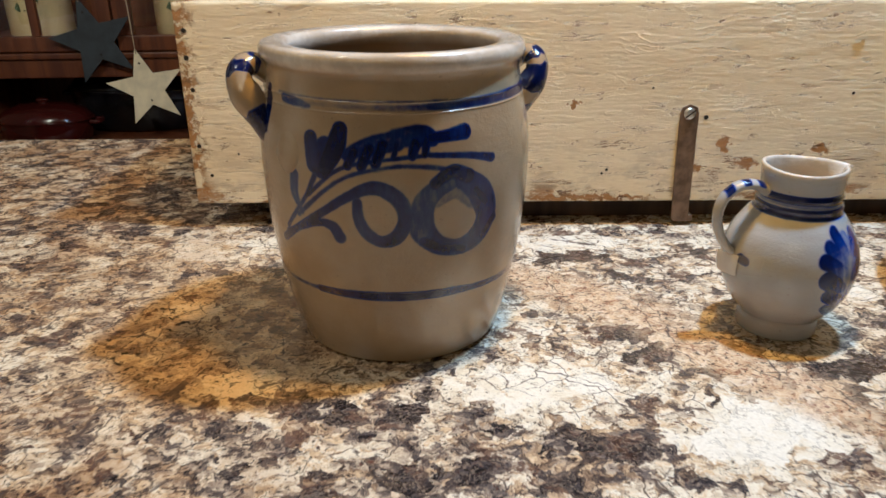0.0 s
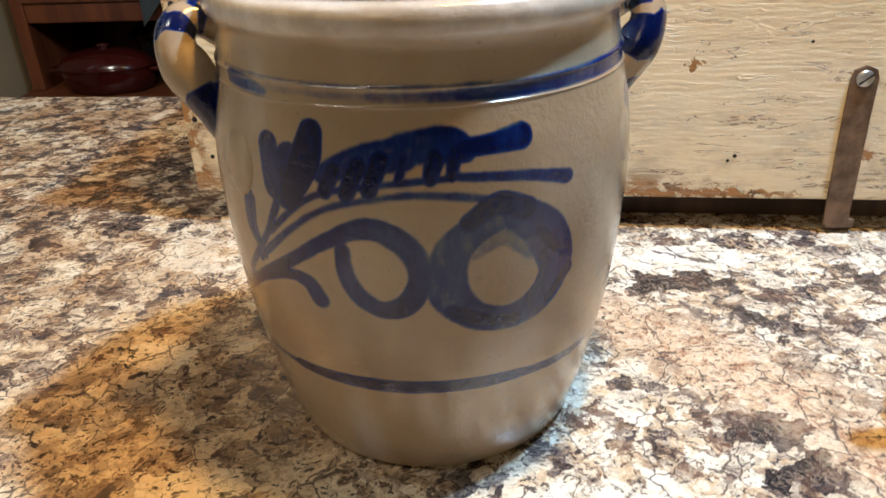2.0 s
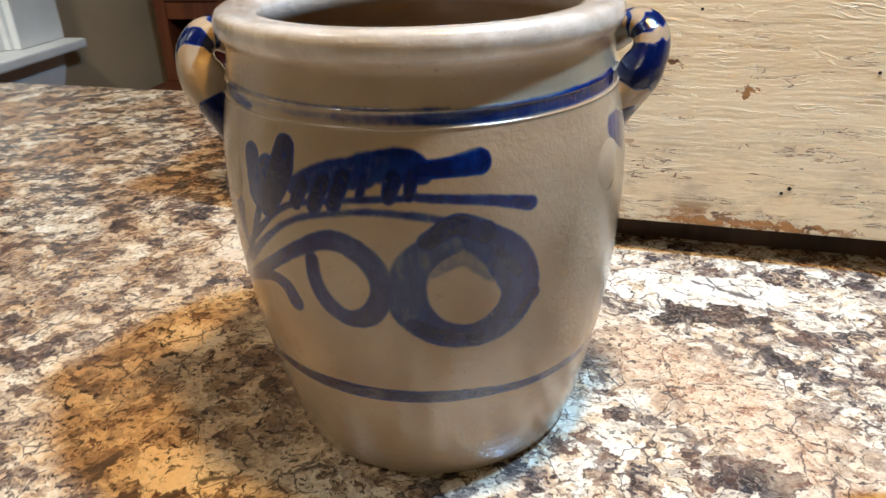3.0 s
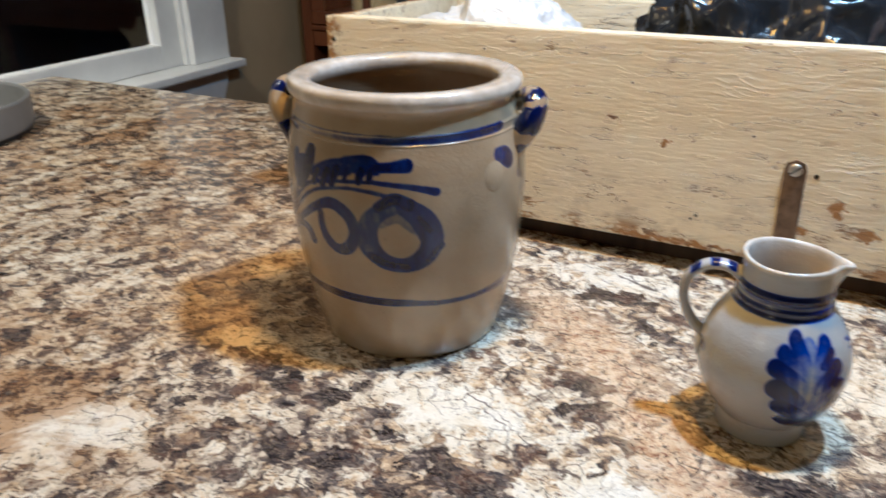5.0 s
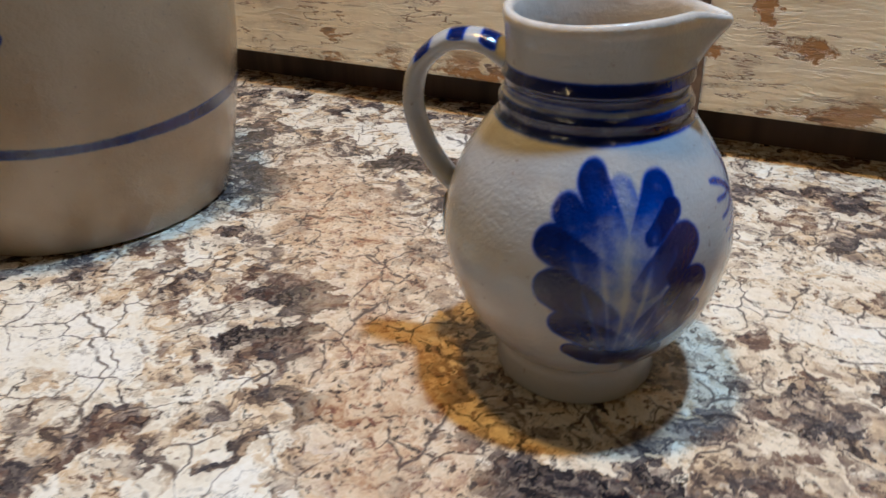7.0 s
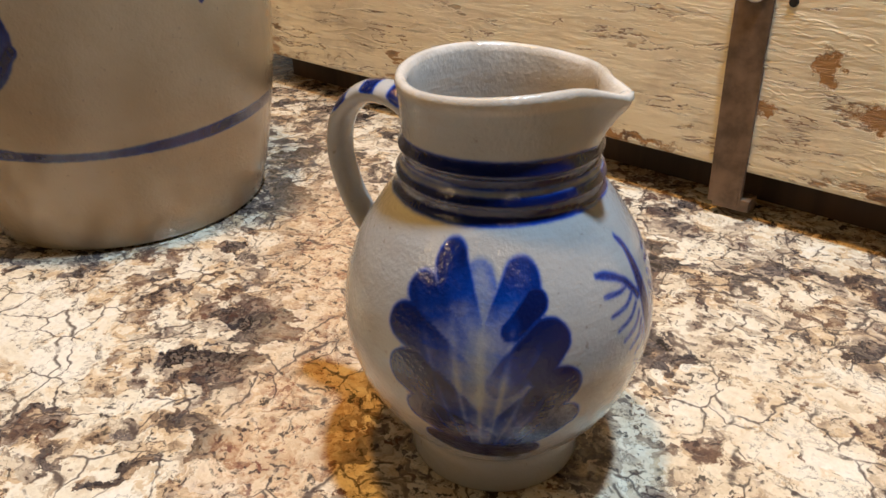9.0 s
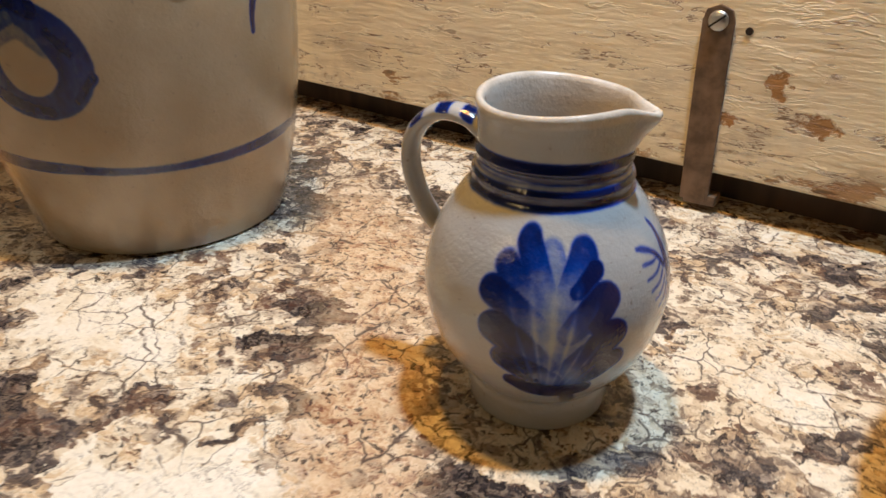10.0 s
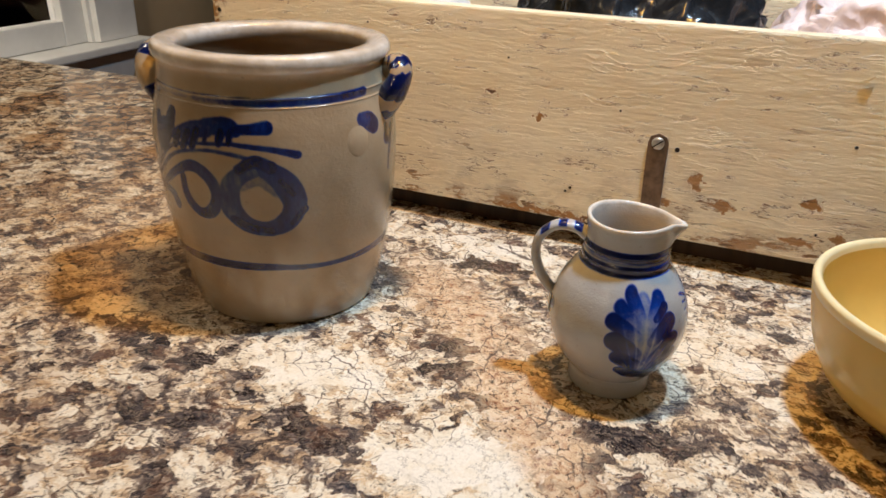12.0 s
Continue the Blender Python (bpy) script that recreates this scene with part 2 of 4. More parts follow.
def salt_glaze(name, warm):
    """Grey-tan salt-glazed stoneware, orange-peel gloss, painted in cobalt where the mesh says so."""
    m = Mat(name, rough=0.2)
    tone = m.mix(m.ramp(m.noise(16, 4), 0.3, 0.7), (0.325, 0.236, 0.140) if warm else (0.39, 0.40, 0.41), (0.435, 0.342, 0.225) if warm else (0.49, 0.50, 0.51))
    tone = m.mix(m.math("MULTIPLY", m.ramp(m.noise(60, 4, co=m.scaled(1, 1, 3)), 0.5, 0.8), 0.25), tone, (0.30, 0.25, 0.19))
    tone = m.mix(m.math("MULTIPLY", m.ramp(m.noise(330, 2), 0.68, 0.76), 0.5), tone, (0.20, 0.15, 0.11))
    tone = m.mix(m.math("MULTIPLY", m.ramp(m.noise(9, 5, 0.6), 0.42, 0.66), 0.35), tone, (0.36, 0.265, 0.165) if warm else (0.46, 0.43, 0.39))
    tone = m.mix(m.attribute("inner"), tone, m.mix(m.noise(30, 4), (0.20, 0.125, 0.065), (0.30, 0.21, 0.125)) if warm else (0.68, 0.61, 0.53))
    tone = m.mix(m.math("MULTIPLY", m.attribute("bare"), 0.92), tone, m.mix(m.ramp(m.noise(70, 5, 0.65), 0.40, 0.62), (0.58, 0.53, 0.46), (0.72, 0.68, 0.62)))
    paint = m.attribute("cobalt")
    brush = m.math("ADD", m.math("MULTIPLY", m.noise(44, 6, 0.66, co=m.scaled(1, 1, 0.45), warp=0.4), 0.62), m.math("MULTIPLY", m.noise(150, 5, 0.7, co=m.scaled(1, 1, 0.30)), 0.38))
    thick = m.math("ADD", m.math("MULTIPLY", paint, 1.14 if warm else 1.40), m.math("MULTIPLY", m.math("SUBTRACT", brush, 0.5), 2.3 if warm else 0.9))
    blue = m.colours(thick, (0.24, (0.075, 0.098, 0.15) if warm else (0.12, 0.21, 0.40)), (0.44, (0.016, 0.040, 0.155) if warm else (0.009, 0.068, 0.43)), (0.64, (0.005, 0.018, 0.125) if warm else (0.004, 0.030, 0.25)), (0.94, (0.002, 0.006, 0.055) if warm else (0.003, 0.010, 0.085)))
    m.set("Base Color", m.mix(m.ramp(m.math("ADD", paint, m.math("MULTIPLY", m.math("SUBTRACT", m.noise(170, 5, 0.65), 0.5), 0.36)), 0.06 if warm else 0.03, 0.46 if warm else 0.50), tone, blue))
    m.set("Roughness", m.math("ADD", m.math("MULTIPLY", m.noise(45, 3), 0.12), 0.11))
    m.set("Coat Weight", 0.6)
    m.set("Coat Roughness", 0.05)
    peel = m.math("ADD", m.math("MULTIPLY", m.noise(330 if warm else 520, 2), 1.0), m.math("MULTIPLY", m.noise(1000, 2), 0.5))
    skin = m.t.nodes.new("ShaderNodeBump")
    m.put(skin.inputs["Height"], m.math("ADD", peel, m.math("MULTIPLY", m.noise(190, 2), 1.4)))
    skin.inputs["Strength"].default_value, skin.inputs["Distance"].default_value = 0.22, 0.0012
    m.put(m.b.inputs["Coat Normal"], skin.outputs[0])
    under = m.bump(peel, 0.22 if warm else 0.20, 0.0011)
    m.bump(m.noise(120, 2, co=m.scaled(0.15, 0.15, 2.6)), 0.10, 0.0012, under)
    return m.m


def old_paint():
    """Cream paint, brushed on thick along the board, alligatored, with chips down to brown wood."""
    m = Mat("old_cream_paint", rough=0.55)
    along = m.scaled(0.22, 1, 1)
    swirl = m.vec("ADD", m.scaled(0.17, 1, 1), m.vec("MULTIPLY", m.vec("SUBTRACT", m.noise(10, 3, out="Color"), (0.5, 0.5, 0.5)), (0.0, 0.0, 0.03)))
    ridges = m.math("ADD", m.math("MULTIPLY", m.noise(95, 6, 0.64, co=swirl, warp=0.25), 0.6), m.math("MULTIPLY", m.noise(330, 4, 0.6, co=m.scaled(0.16, 1, 1)), 0.4))
    wrinkle = m.ramp(m.math("ABSOLUTE", m.math("SUBTRACT", m.noise(40, 5, 0.6, co=swirl, warp=0.35), 0.5)), 0.016, 0.0)
    wrinkle = m.math("MULTIPLY", wrinkle, m.ramp(m.noise(13, 3), 0.45, 0.62))
    tone = m.mix(m.ramp(m.noise(11, 4, co=along), 0.35, 0.68), (0.77, 0.665, 0.455), (0.86, 0.775, 0.575))
    # hollows of the brush ridges darkened in the colour to carry their shade
    tone = m.mix(m.math("MULTIPLY", m.ramp(ridges, 0.48, 0.36), 0.26), tone, (0.40, 0.30, 0.18))
    # grime towards the lower edge, chips and nail scars
    edge = m.noise(42, 5, 0.7, co=m.scaled(0.45, 1, 1))
    chips = m.ramp(m.noise(75, 5, 0.62, co=m.scaled(0.30, 1, 1)), 0.625, 0.655)
    sep = m.t.nodes.new("ShaderNodeSeparateXYZ")
    m.put(sep.inputs[0], m.co)
    low = m.ramp(sep.outputs[2], 0.10, 0.0)
    chips = m.math("MULTIPLY", chips, m.math("ADD", m.math("MULTIPLY", low, 0.65), 0.30))
    swap = m.t.nodes.new("ShaderNodeCombineXYZ")
    m.put(swap.inputs[0], sep.outputs[0])
    m.put(swap.inputs[1], sep.outputs[2])
    ragged = m.vec("ADD", swap.outputs[0], m.vec("MULTIPLY", m.vec("SUBTRACT", m.noise(120, 4, 0.7, out="Color"), (0.5, 0.5, 0.5)), (0.034, 0.022, 0.0)))
    for x, z, rx, rz in ((0.035, 0.058, 0.0055, 0.0085), (0.061, 0.040, 0.011, 0.0055), (0.133, 0.055, 0.009, 0.0045), (0.160, 0.025, 0.006, 0.006), (0.128, 0.018, 0.015, 0.004), (0.010, 0.035, 0.006, 0.004),
                         (-0.165, 0.118, 0.006, 0.003), (-0.115, 0.10, 0.006, 0.003), (-0.10, 0.004, 0.07, 0.003), (0.205, 0.12, 0.02, 0.004)):
        chips = m.math("MAXIMUM", chips, m.spot(x, z, rx, rz, 0, ragged, 0.25))
    ends = m.math("MULTIPLY", m.ramp(m.math("SUBTRACT", sep.outputs[0], m.math("MULTIPLY", edge, 0.04)), -0.492, -0.504), m.ramp(m.noise(95, 5, 0.7), 0.44, 0.54))
    rim = m.math("MULTIPLY", m.ramp(m.math("SUBTRACT", sep.outputs[2], m.math("MULTIPLY", edge, 0.03)), 0.002, -0.009), m.ramp(edge, 0.53, 0.60))
    chips = m.math("MAXIMUM", chips, m.math("MAXIMUM", ends, m.math("MULTIPLY", rim, 0.8)))
    wood = m.mix(m.ramp(m.noise(150, 5, 0.65, co=m.scaled(0.3, 1, 1)), 0.52, 0.68), (0.36, 0.185, 0.058), (0.12, 0.066, 0.032))
    crack = m.math("MULTIPLY", m.ramp(m.math("ABSOLUTE", m.math("SUBTRACT", m.noise(85, 5, 0.6, co=m.scaled(0.13, 1, 1), warp=0.5), 0.5)), 0.013, 0.003), m.ramp(m.math("ADD", m.noise(60, 4, co=m.scaled(0.35, 1, 1)), m.math("MULTIPLY", low, 0.07)), 0.51, 0.58))
    hair = m.math("MULTIPLY", m.ramp(m.noise(420, 3, 0.6, co=m.scaled(0.045, 1, 1), warp=0.3), 0.60, 0.66), m.ramp(m.math("ADD", m.noise(22, 4, co=m.scaled(0.6, 1, 1)), m.math("MULTIPLY", low, 0.10)), 0.50, 0.60))
    crack = m.math("MAXIMUM", crack, m.math("MULTIPLY", hair, 0.40))
    nick = m.math("MULTIPLY", m.ramp(m.noise(150, 4, 0.6, co=m.scaled(0.35, 1, 1), warp=0.4), 0.69, 0.715), m.ramp(m.noise(14, 3), 0.38, 0.58))
    crack = m.math("MAXIMUM", crack, nick)
    tone = m.mix(m.math("MULTIPLY", low, m.math("MULTIPLY", m.ramp(edge, 0.46, 0.62), 0.42)), tone, (0.26, 0.20, 0.14))
    col = m.mix(m.math("MULTIPLY", crack, 0.85), tone, (0.17, 0.085, 0.038))
    m.set("Base Color", m.mix(chips, col, wood))
    m.set("Roughness", m.math("ADD", m.math("MULTIPLY", edge, 0.3), 0.38))
    height = m.math("ADD", m.math("MULTIPLY", ridges, 1.0), m.math("MULTIPLY", wrinkle, 0.35))
    height = m.math("SUBTRACT", height, m.math("MULTIPLY", chips, 0.8))
    height = m.math("SUBTRACT", height, m.math("MULTIPLY", crack, 0.5))
    m.bump(height, 0.66, 0.0034)
    return m.m


def stained_wood(name, a, b, rough=0.35):
    m = Mat(name, rough=rough)
    grain = m.noise(30, 5, 0.6, co=m.scaled(1, 1, 0.07), warp=0.6)
    m.set("Base Color", m.mix(m.ramp(grain, 0.35, 0.68), a, b))
    m.set("Roughness", m.math("ADD", m.math("MULTIPLY", grain, 0.2), rough - 0.1))
    m.bump(grain, 0.25, 0.0008)
    return m.m


def clear_glass(name):
    m = Mat(name, (1, 1, 1), 0.02)
    m.set("Transmission Weight", 1.0)
    m.set("IOR", 1.45)
    return m.m


GRANITE = granite()
CROCK_GLAZE, PITCHER_GLAZE = salt_glaze("crock_salt_glaze", True), salt_glaze("pitcher_salt_glaze", False)
PAINT = old_paint()
YELLOW = plain("yellow_glaze", (0.72, 0.50, 0.13), 0.2, vary=0.06, scale=14)
PALE_RIM = plain("pale_yellow_glaze", (0.80, 0.70, 0.42), 0.22, vary=0.05, scale=30)
WALL = plain("beige_wall_paint", (0.42, 0.325, 0.19), 0.7, vary=0.06, scale=5, relief=0.0006)
WHITE_TRIM = plain("white_trim_paint", (0.74, 0.74, 0.72), 0.4, vary=0.05, scale=12, relief=0.0003)
CEILING = plain("ceiling_paint", (0.30, 0.29, 0.27), 0.85, vary=0.04, scale=6, relief=0.0005)
FLOOR = stained_wood("floor_boards", (0.20, 0.10, 0.045), (0.11, 0.05, 0.022))
HUTCH = stained_wood("reddish_cabinet_wood", (0.14, 0.044, 0.014), (0.07, 0.020, 0.008), 0.38)
DARK_WOOD = stained_wood("dark_old_wood", (0.07, 0.04, 0.022), (0.03, 0.017, 0.010), 0.65)
STEEL = plain("rusty_steel", (0.15, 0.098, 0.062), 0.5, 0.25, vary=0.45, scale=70, relief=0.0006)
BRIGHT_STEEL = plain("worn_screw_steel", (0.62, 0.60, 0.55), 0.32, 0.9, vary=0.2, scale=150, relief=0.0002)
HOLE = plain("dark_hole", (0.015, 0.011, 0.008), 0.9)
GREY_METAL = plain("dull_grey_enamel", (0.22, 0.22, 0.215), 0.42, 0.2, vary=0.08, scale=20, relief=0.0002)
BLACK_RIM = plain("black_rubber", (0.012, 0.012, 0.013), 0.55)
RED_ENAMEL = plain("dark_red_enamel", (0.035, 0.005, 0.004), 0.15, vary=0.25, scale=8)
BLACK_ENAMEL = plain("black_enamel", (0.008, 0.007, 0.008), 0.16, vary=0.2, scale=10)
STAR_DARK = plain("slate_painted_metal", (0.035, 0.042, 0.048), 0.6, 0.2, vary=0.2, scale=25, relief=0.0003)
STAR_CREAM = plain("cream_painted_metal", (0.74, 0.64, 0.42), 0.55, vary=0.12, scale=25, relief=0.0003)
CREAM_GLAZE = plain("cream_glaze", (0.55, 0.46, 0.24), 0.25, vary=0.08, scale=20)
LEAF_GREEN = plain("painted_green_leaf", (0.035, 0.060, 0.022), 0.3, vary=0.3, scale=60)
STRING = plain("jute_string", (0.45, 0.36, 0.22), 0.9, vary=0.2, scale=300)
PAPER = plain("white_paper", (0.74, 0.73, 0.70), 0.65, vary=0.05, scale=60)
CHROME = plain("lamp_trim_white", (0.75, 0.75, 0.73), 0.4)
NIGHT = plain("night_garden", (0.012, 0.014, 0.016), 0.9, vary=0.5, scale=2)
GLASS = clear_glass("window_glass")
TAPE = plain("clear_tape", (0.85, 0.85, 0.82), 0.12, vary=0.03)
TAPE.node_tree.nodes["Principled BSDF"].inputs["Alpha"].default_value = 0.16


def bag_film(name, colour, rough, through_light, print_bars=()):
    m = Mat(name, colour, rough)
    m.set("Transmission Weight", through_light)
    sep = m.t.nodes.new("ShaderNodeSeparateXYZ")
    m.put(sep.inputs[0], m.co)
    flat = m.t.nodes.new("ShaderNodeCombineXYZ")
    m.put(flat.inputs[0], sep.outputs[0])
    m.put(flat.inputs[1], sep.outputs[2])
    tone = m.mix(m.noise(3, 3), colour, tuple(c * 0.85 for c in colour))
    for x, z, rx, rz, turn in print_bars:
        tone = m.mix(m.spot(x, z, rx, rz, turn, flat.outputs[0], 0.2), tone, (0.60, 0.09, 0.10))
    m.set("Base Color", tone)
    fold = m.math("ABSOLUTE", m.math("SUBTRACT", m.noise(1.1, 3, 0.5, warp=0.8), 0.5))
    m.bump(m.math("ADD", m.math("MULTIPLY", fold, 3.0), m.math("MULTIPLY", m.noise(3.2, 3, 0.5, warp=1.5), 0.5)), 0.08 if colour[0] < 0.1 else 0.28, 0.12)
    return m.m


WHITE_BAG = bag_film("white_plastic_film", (0.80, 0.79, 0.78), 0.5, 0.0)
BLACK_BAG = bag_film("black_plastic_film", (0.016, 0.018, 0.022), 0.22, 0.0)
PINK_BAG = bag_film("pinkish_plastic_film", (0.85, 0.73, 0.72), 0.32, 0.0, [(-0.25 + 0.12 * k, 0.86 - 0.02 * k, 0.035, 0.07, 12) for k in range(8)] + [(0.2, 0.74, 0.20, 0.02, -8), (0.55, 0.68, 0.14, 0.02, -8)])


# ---- mesh helpers ----
def mesh_from(name, verts, faces, material, smooth=True):
    me = bpy.data.meshes.new(name)
    me.from_pydata([tuple(v) for v in verts], [], faces)
    me.materials.append(material)
    me.polygons.foreach_set("use_smooth", [smooth] * len(me.polygons))
    me.update()
    return me


def thing(name, at=(0, 0, 0), turn=0.0, label="", category="", group="", kind=""):
    """An Empty at a thing's base, to hang its parts on."""
    ob = new(name)
    ob.empty_display_size = 0.02
    ob.matrix_basis = pose(*at, 0, 0, turn)
    return tagged(ob, label, category, group, kind)


def child(name, me, parent, label="", m=None):
    ob = new(name, me)
    ob.parent = parent
    if m is not None:
        ob.matrix_basis = m
    return tagged(ob, label)


def part(name, bm, material, parent=None, label="", m=None, smooth=False, bevel=0.0):
    if bevel:
        bmesh.ops.bevel(bm, geom=bm.edges[:], offset=bevel, segments=2, affect="EDGES", profile=0.6)
    me = bpy.data.meshes.new(name)
    bm.normal_update()
    bm.to_mesh(me)
    bm.free()
    me.materials.append(material)
    me.polygons.foreach_set("use_smooth", [smooth] * len(me.polygons))
    return child(name, me, parent, label, m)


def box(x0, x1, y0, y1, z0, z1):
    bm = bmesh.new()
    bmesh.ops.create_cube(bm, size=1, matrix=Matrix.LocRotScale(((x0 + x1) / 2, (y0 + y1) / 2, (z0 + z1) / 2), None, (x1 - x0, y1 - y0, z1 - z0)))
    return bm


def prism(outline, depth):
    """A flat shape in x, z, thick along y."""
    bm = bmesh.new()
    face = bm.faces.new([bm.verts.new((x, 0, z)) for x, z in outline])
    made = bmesh.ops.extrude_face_region(bm, geom=[face])
    bmesh.ops.translate(bm, verts=[v for v in made["geom"] if isinstance(v, bmesh.types.BMVert)], vec=(0, depth, 0))
    bmesh.ops.recalc_face_normals(bm, faces=bm.faces[:])
    return bm


def curve_of(points, steps):
    """A smooth line (Catmull-Rom) through points."""
    p = [np.array(q, float) for q in points]
    p = [2 * p[0] - p[1]] + p + [2 * p[-1] - p[-2]]
    out = []
    for i in range(1, len(p) - 2):
        for k in range(steps):
            s = k / steps
            out.append(0.5 * (2 * p[i] + (p[i + 1] - p[i - 1]) * s + (2 * p[i - 1] - 5 * p[i] + 4 * p[i + 1] - p[i + 2]) * s * s + (3 * p[i] - p[i - 1] - 3 * p[i + 1] + p[i + 2]) * s ** 3))
    return out + [p[-2]]


def lathe(profile, angles):
    """Verts and faces of a closed profile (r, z) turned about z."""
    n, k = len(profile), len(angles)
    a = np.array(angles)
    pr = np.array(profile)
    v = np.zeros((n, k, 3))
    v[:, :, 0] = pr[:, :1] * np.cos(a)
    v[:, :, 1] = pr[:, :1] * np.sin(a)
    v[:, :, 2] = pr[:, 1:]
    faces = [(i * k + j, i * k + (j + 1) % k, (i + 1) * k + (j + 1) % k, (i + 1) * k + j) for i in range(n - 1) for j in range(k)]
    return v.reshape(-1, 3), faces


def turned(name, profile, material, parent, around=96, label="", m=None):
    v, f = lathe(profile, [2 * math.pi * j / around for j in range(around)])
    return child(name, mesh_from(name, v, f, material), parent, label, m)


def tube(name, points, radii, material, parent, around=14, steps=8, flat=1.0, label="", m=None, side=(0, 1, 0)):
    """A rounded rod along a line; flat < 1 (one number, or one a point) squeezes it across side."""
    thin = flat if isinstance(flat, (list, tuple)) else [flat] * len(points)
    line = curve_of([(*p, r, h) for p, r, h in zip(points, radii, thin)], steps)
    verts, faces = [], []
    across = Vector(side)
    for i, q in enumerate(line):
        a, b = line[max(i - 1, 0)], line[min(i + 1, len(line) - 1)]
        t = Vector(b[:3] - a[:3]).normalized()
        u = (across - t * across.dot(t)).normalized()
        w = t.cross(u)
        for j in range(around):
            c = 2 * math.pi * j / around
            verts.append(Vector(q[:3]) + (u * math.cos(c) + w * math.sin(c) * q[4]) * q[3])
    for i in range(len(line) - 1):
        faces += [(i * around + j, i * around + (j + 1) % around, (i + 1) * around + (j + 1) % around, (i + 1) * around + j) for j in range(around)]
    faces += [tuple(range(around))[::-1], tuple((len(line) - 1) * around + j for j in range(around))]
    return child(name, mesh_from(name, verts, faces, material), parent, label, m)


# ---- brush strokes of cobalt: degrees round from the front, height and half width in mm ----
def stroke(dose, *points):
    return dose, curve_of(points, 8)


def painted(deg, mm, strokes, radius):
    """How thick the cobalt lies at each place of a turned surface (0: none)."""
    out = np.zeros(len(deg))
    for dose, line in strokes:
        best = np.full(len(deg), 99.0)
        here = np.zeros(len(deg))
        d0, d1 = dose if isinstance(dose, tuple) else (dose, dose)
        for i, (a, b) in enumerate(zip(line[:-1], line[1:])):
            k = radians(1) * radius * 1000
            ax, az, bx, bz = a[0] * k, a[1], b[0] * k, b[1]
            px, pz = deg * k - ax, mm - az
            dx, dz = bx - ax, bz - az
            s = np.clip((px * dx + pz * dz) / (dx * dx + dz * dz + 1e-9), 0, 1)
            off = np.hypot(px - s * dx, pz - s * dz) - (a[2] + s * (b[2] - a[2]))
            here = np.where(off < best, d0 + (d1 - d0) * (i + s) / (len(line) - 1), here)
            best = np.minimum(best, off)
        inside = np.clip(0.5 - best / 2.2, 0, 1)
        out = np.maximum(out, inside * here * (0.86 + 0.14 * np.clip(1 + best / 4, 0, 1)))
    return out


def give_paint(me, values, name="cobalt"):
    at = me.attributes.new(name, "FLOAT", "POINT")
    at.data.foreach_set("value", np.asarray(values, dtype=np.float32))


def uneven_angles(dense_from, dense_to, dense, rest):
    a = list(np.linspace(radians(dense_from), radians(dense_to), dense, endpoint=False))
    return a + list(np.linspace(radians(dense_to), radians(dense_from + 360), rest, endpoint=False))


def refine(profile, step):
    """More points along a profile, close together."""
    out = []
    for a, b in zip(profile[:-1], profile[1:]):
        n = max(1, int(math.dist(a, b) / step))
        out += [(a[0] + (b[0] - a[0]) * i / n, a[1] + (b[1] - a[1]) * i / n) for i in range(n)]
    return out + [profile[-1]]


# ---- the room ----
def wall_piece(name, bm, material):
    return tagged(part(name, bm, material), kind="structure")


wall_piece("floor", box(-1.40, 2.4, -3.72, 2.1, -0.96, -0.92), FLOOR)
wall_piece("ceiling", box(-1.40, 2.4, -3.72, 2.1, 1.50, 1.55), CEILING)
wall_piece("wall_north", box(-1.25, 2.4, 1.98, 2.1, -0.92, 1.50), WALL)
wall_piece("wall_east", box(2.28, 2.4, -3.6, 1.98, -0.92, 1.50), WALL)
wall_piece("wall_south", box(-1.25, 2.4, -3.72, -3.6, -0.92, 1.50), WALL)
west = [("wall_west_below", -3.72, 2.1, -0.92, -0.07), ("wall_west_above", -3.72, 2.1, 1.15, 1.50), ("wall_west_far", 1.12, 2.1, -0.07, 1.15), ("wall_west_near", -3.72, 0.05, -0.07, 1.15)]
for name, y0, y1, z0, z1 in west:
    wall_piece(name, box(-1.37, -1.25, y0, y1, z0, z1), WALL)
wall_piece("backdrop", box(-3.4, -3.35, -2.0, 4.0, -2.0, 2.5), NIGHT)

window = tagged(thing("window_1", (-1.25, 0, 0)), "white painted sash window, dark night behind it", "window", kind="structure")
part("casing", box(0, 0.022, 1.11, 1.256, -0.05, 1.27), WHITE_TRIM, window, bevel=0.003)
part("casing", box(0, 0.022, -0.09, 0.06, -0.05, 1.27), WHITE_TRIM, window, bevel=0.003)
part("head_casing", box(0.001, 0.024, 0.06, 1.11, 1.13, 1.27), WHITE_TRIM, window, bevel=0.003)
part("window_sill", box(-0.10, 0.075, -0.12, 1.262, -0.073, -0.0505), WHITE_TRIM, window, bevel=0.005)
part("apron", prism([(-0.085, -0.0735), (1.245, -0.0735), (1.235, -0.12), (1.205, -0.175), (-0.06, -0.175), (-0.085, -0.12)], 0.018), WHITE_TRIM, window, m=pose(0.020, 0, 0, 0, 0, 90))
for y0, y1, z0, z1 in ((1.028, 1.108, -0.05, 1.13), (0.062, 0.14, -0.05, 1.13), (0.14, 1.028, -0.0495, 0.014), (0.14, 1.028, 1.06, 1.13), (0.14, 1.028, 0.50, 0.545)):
    part("sash_frame", box(-0.055, -0.012, y0, y1, z0, z1), WHITE_TRIM, window, bevel=0.004)
for y0, y1 in ((1.098, 1.118), (0.052, 0.072)):
    part("stop", box(-0.0115, 0.004, y0, y1, -0.05, 1.13), WHITE_TRIM, window, bevel=0.003)
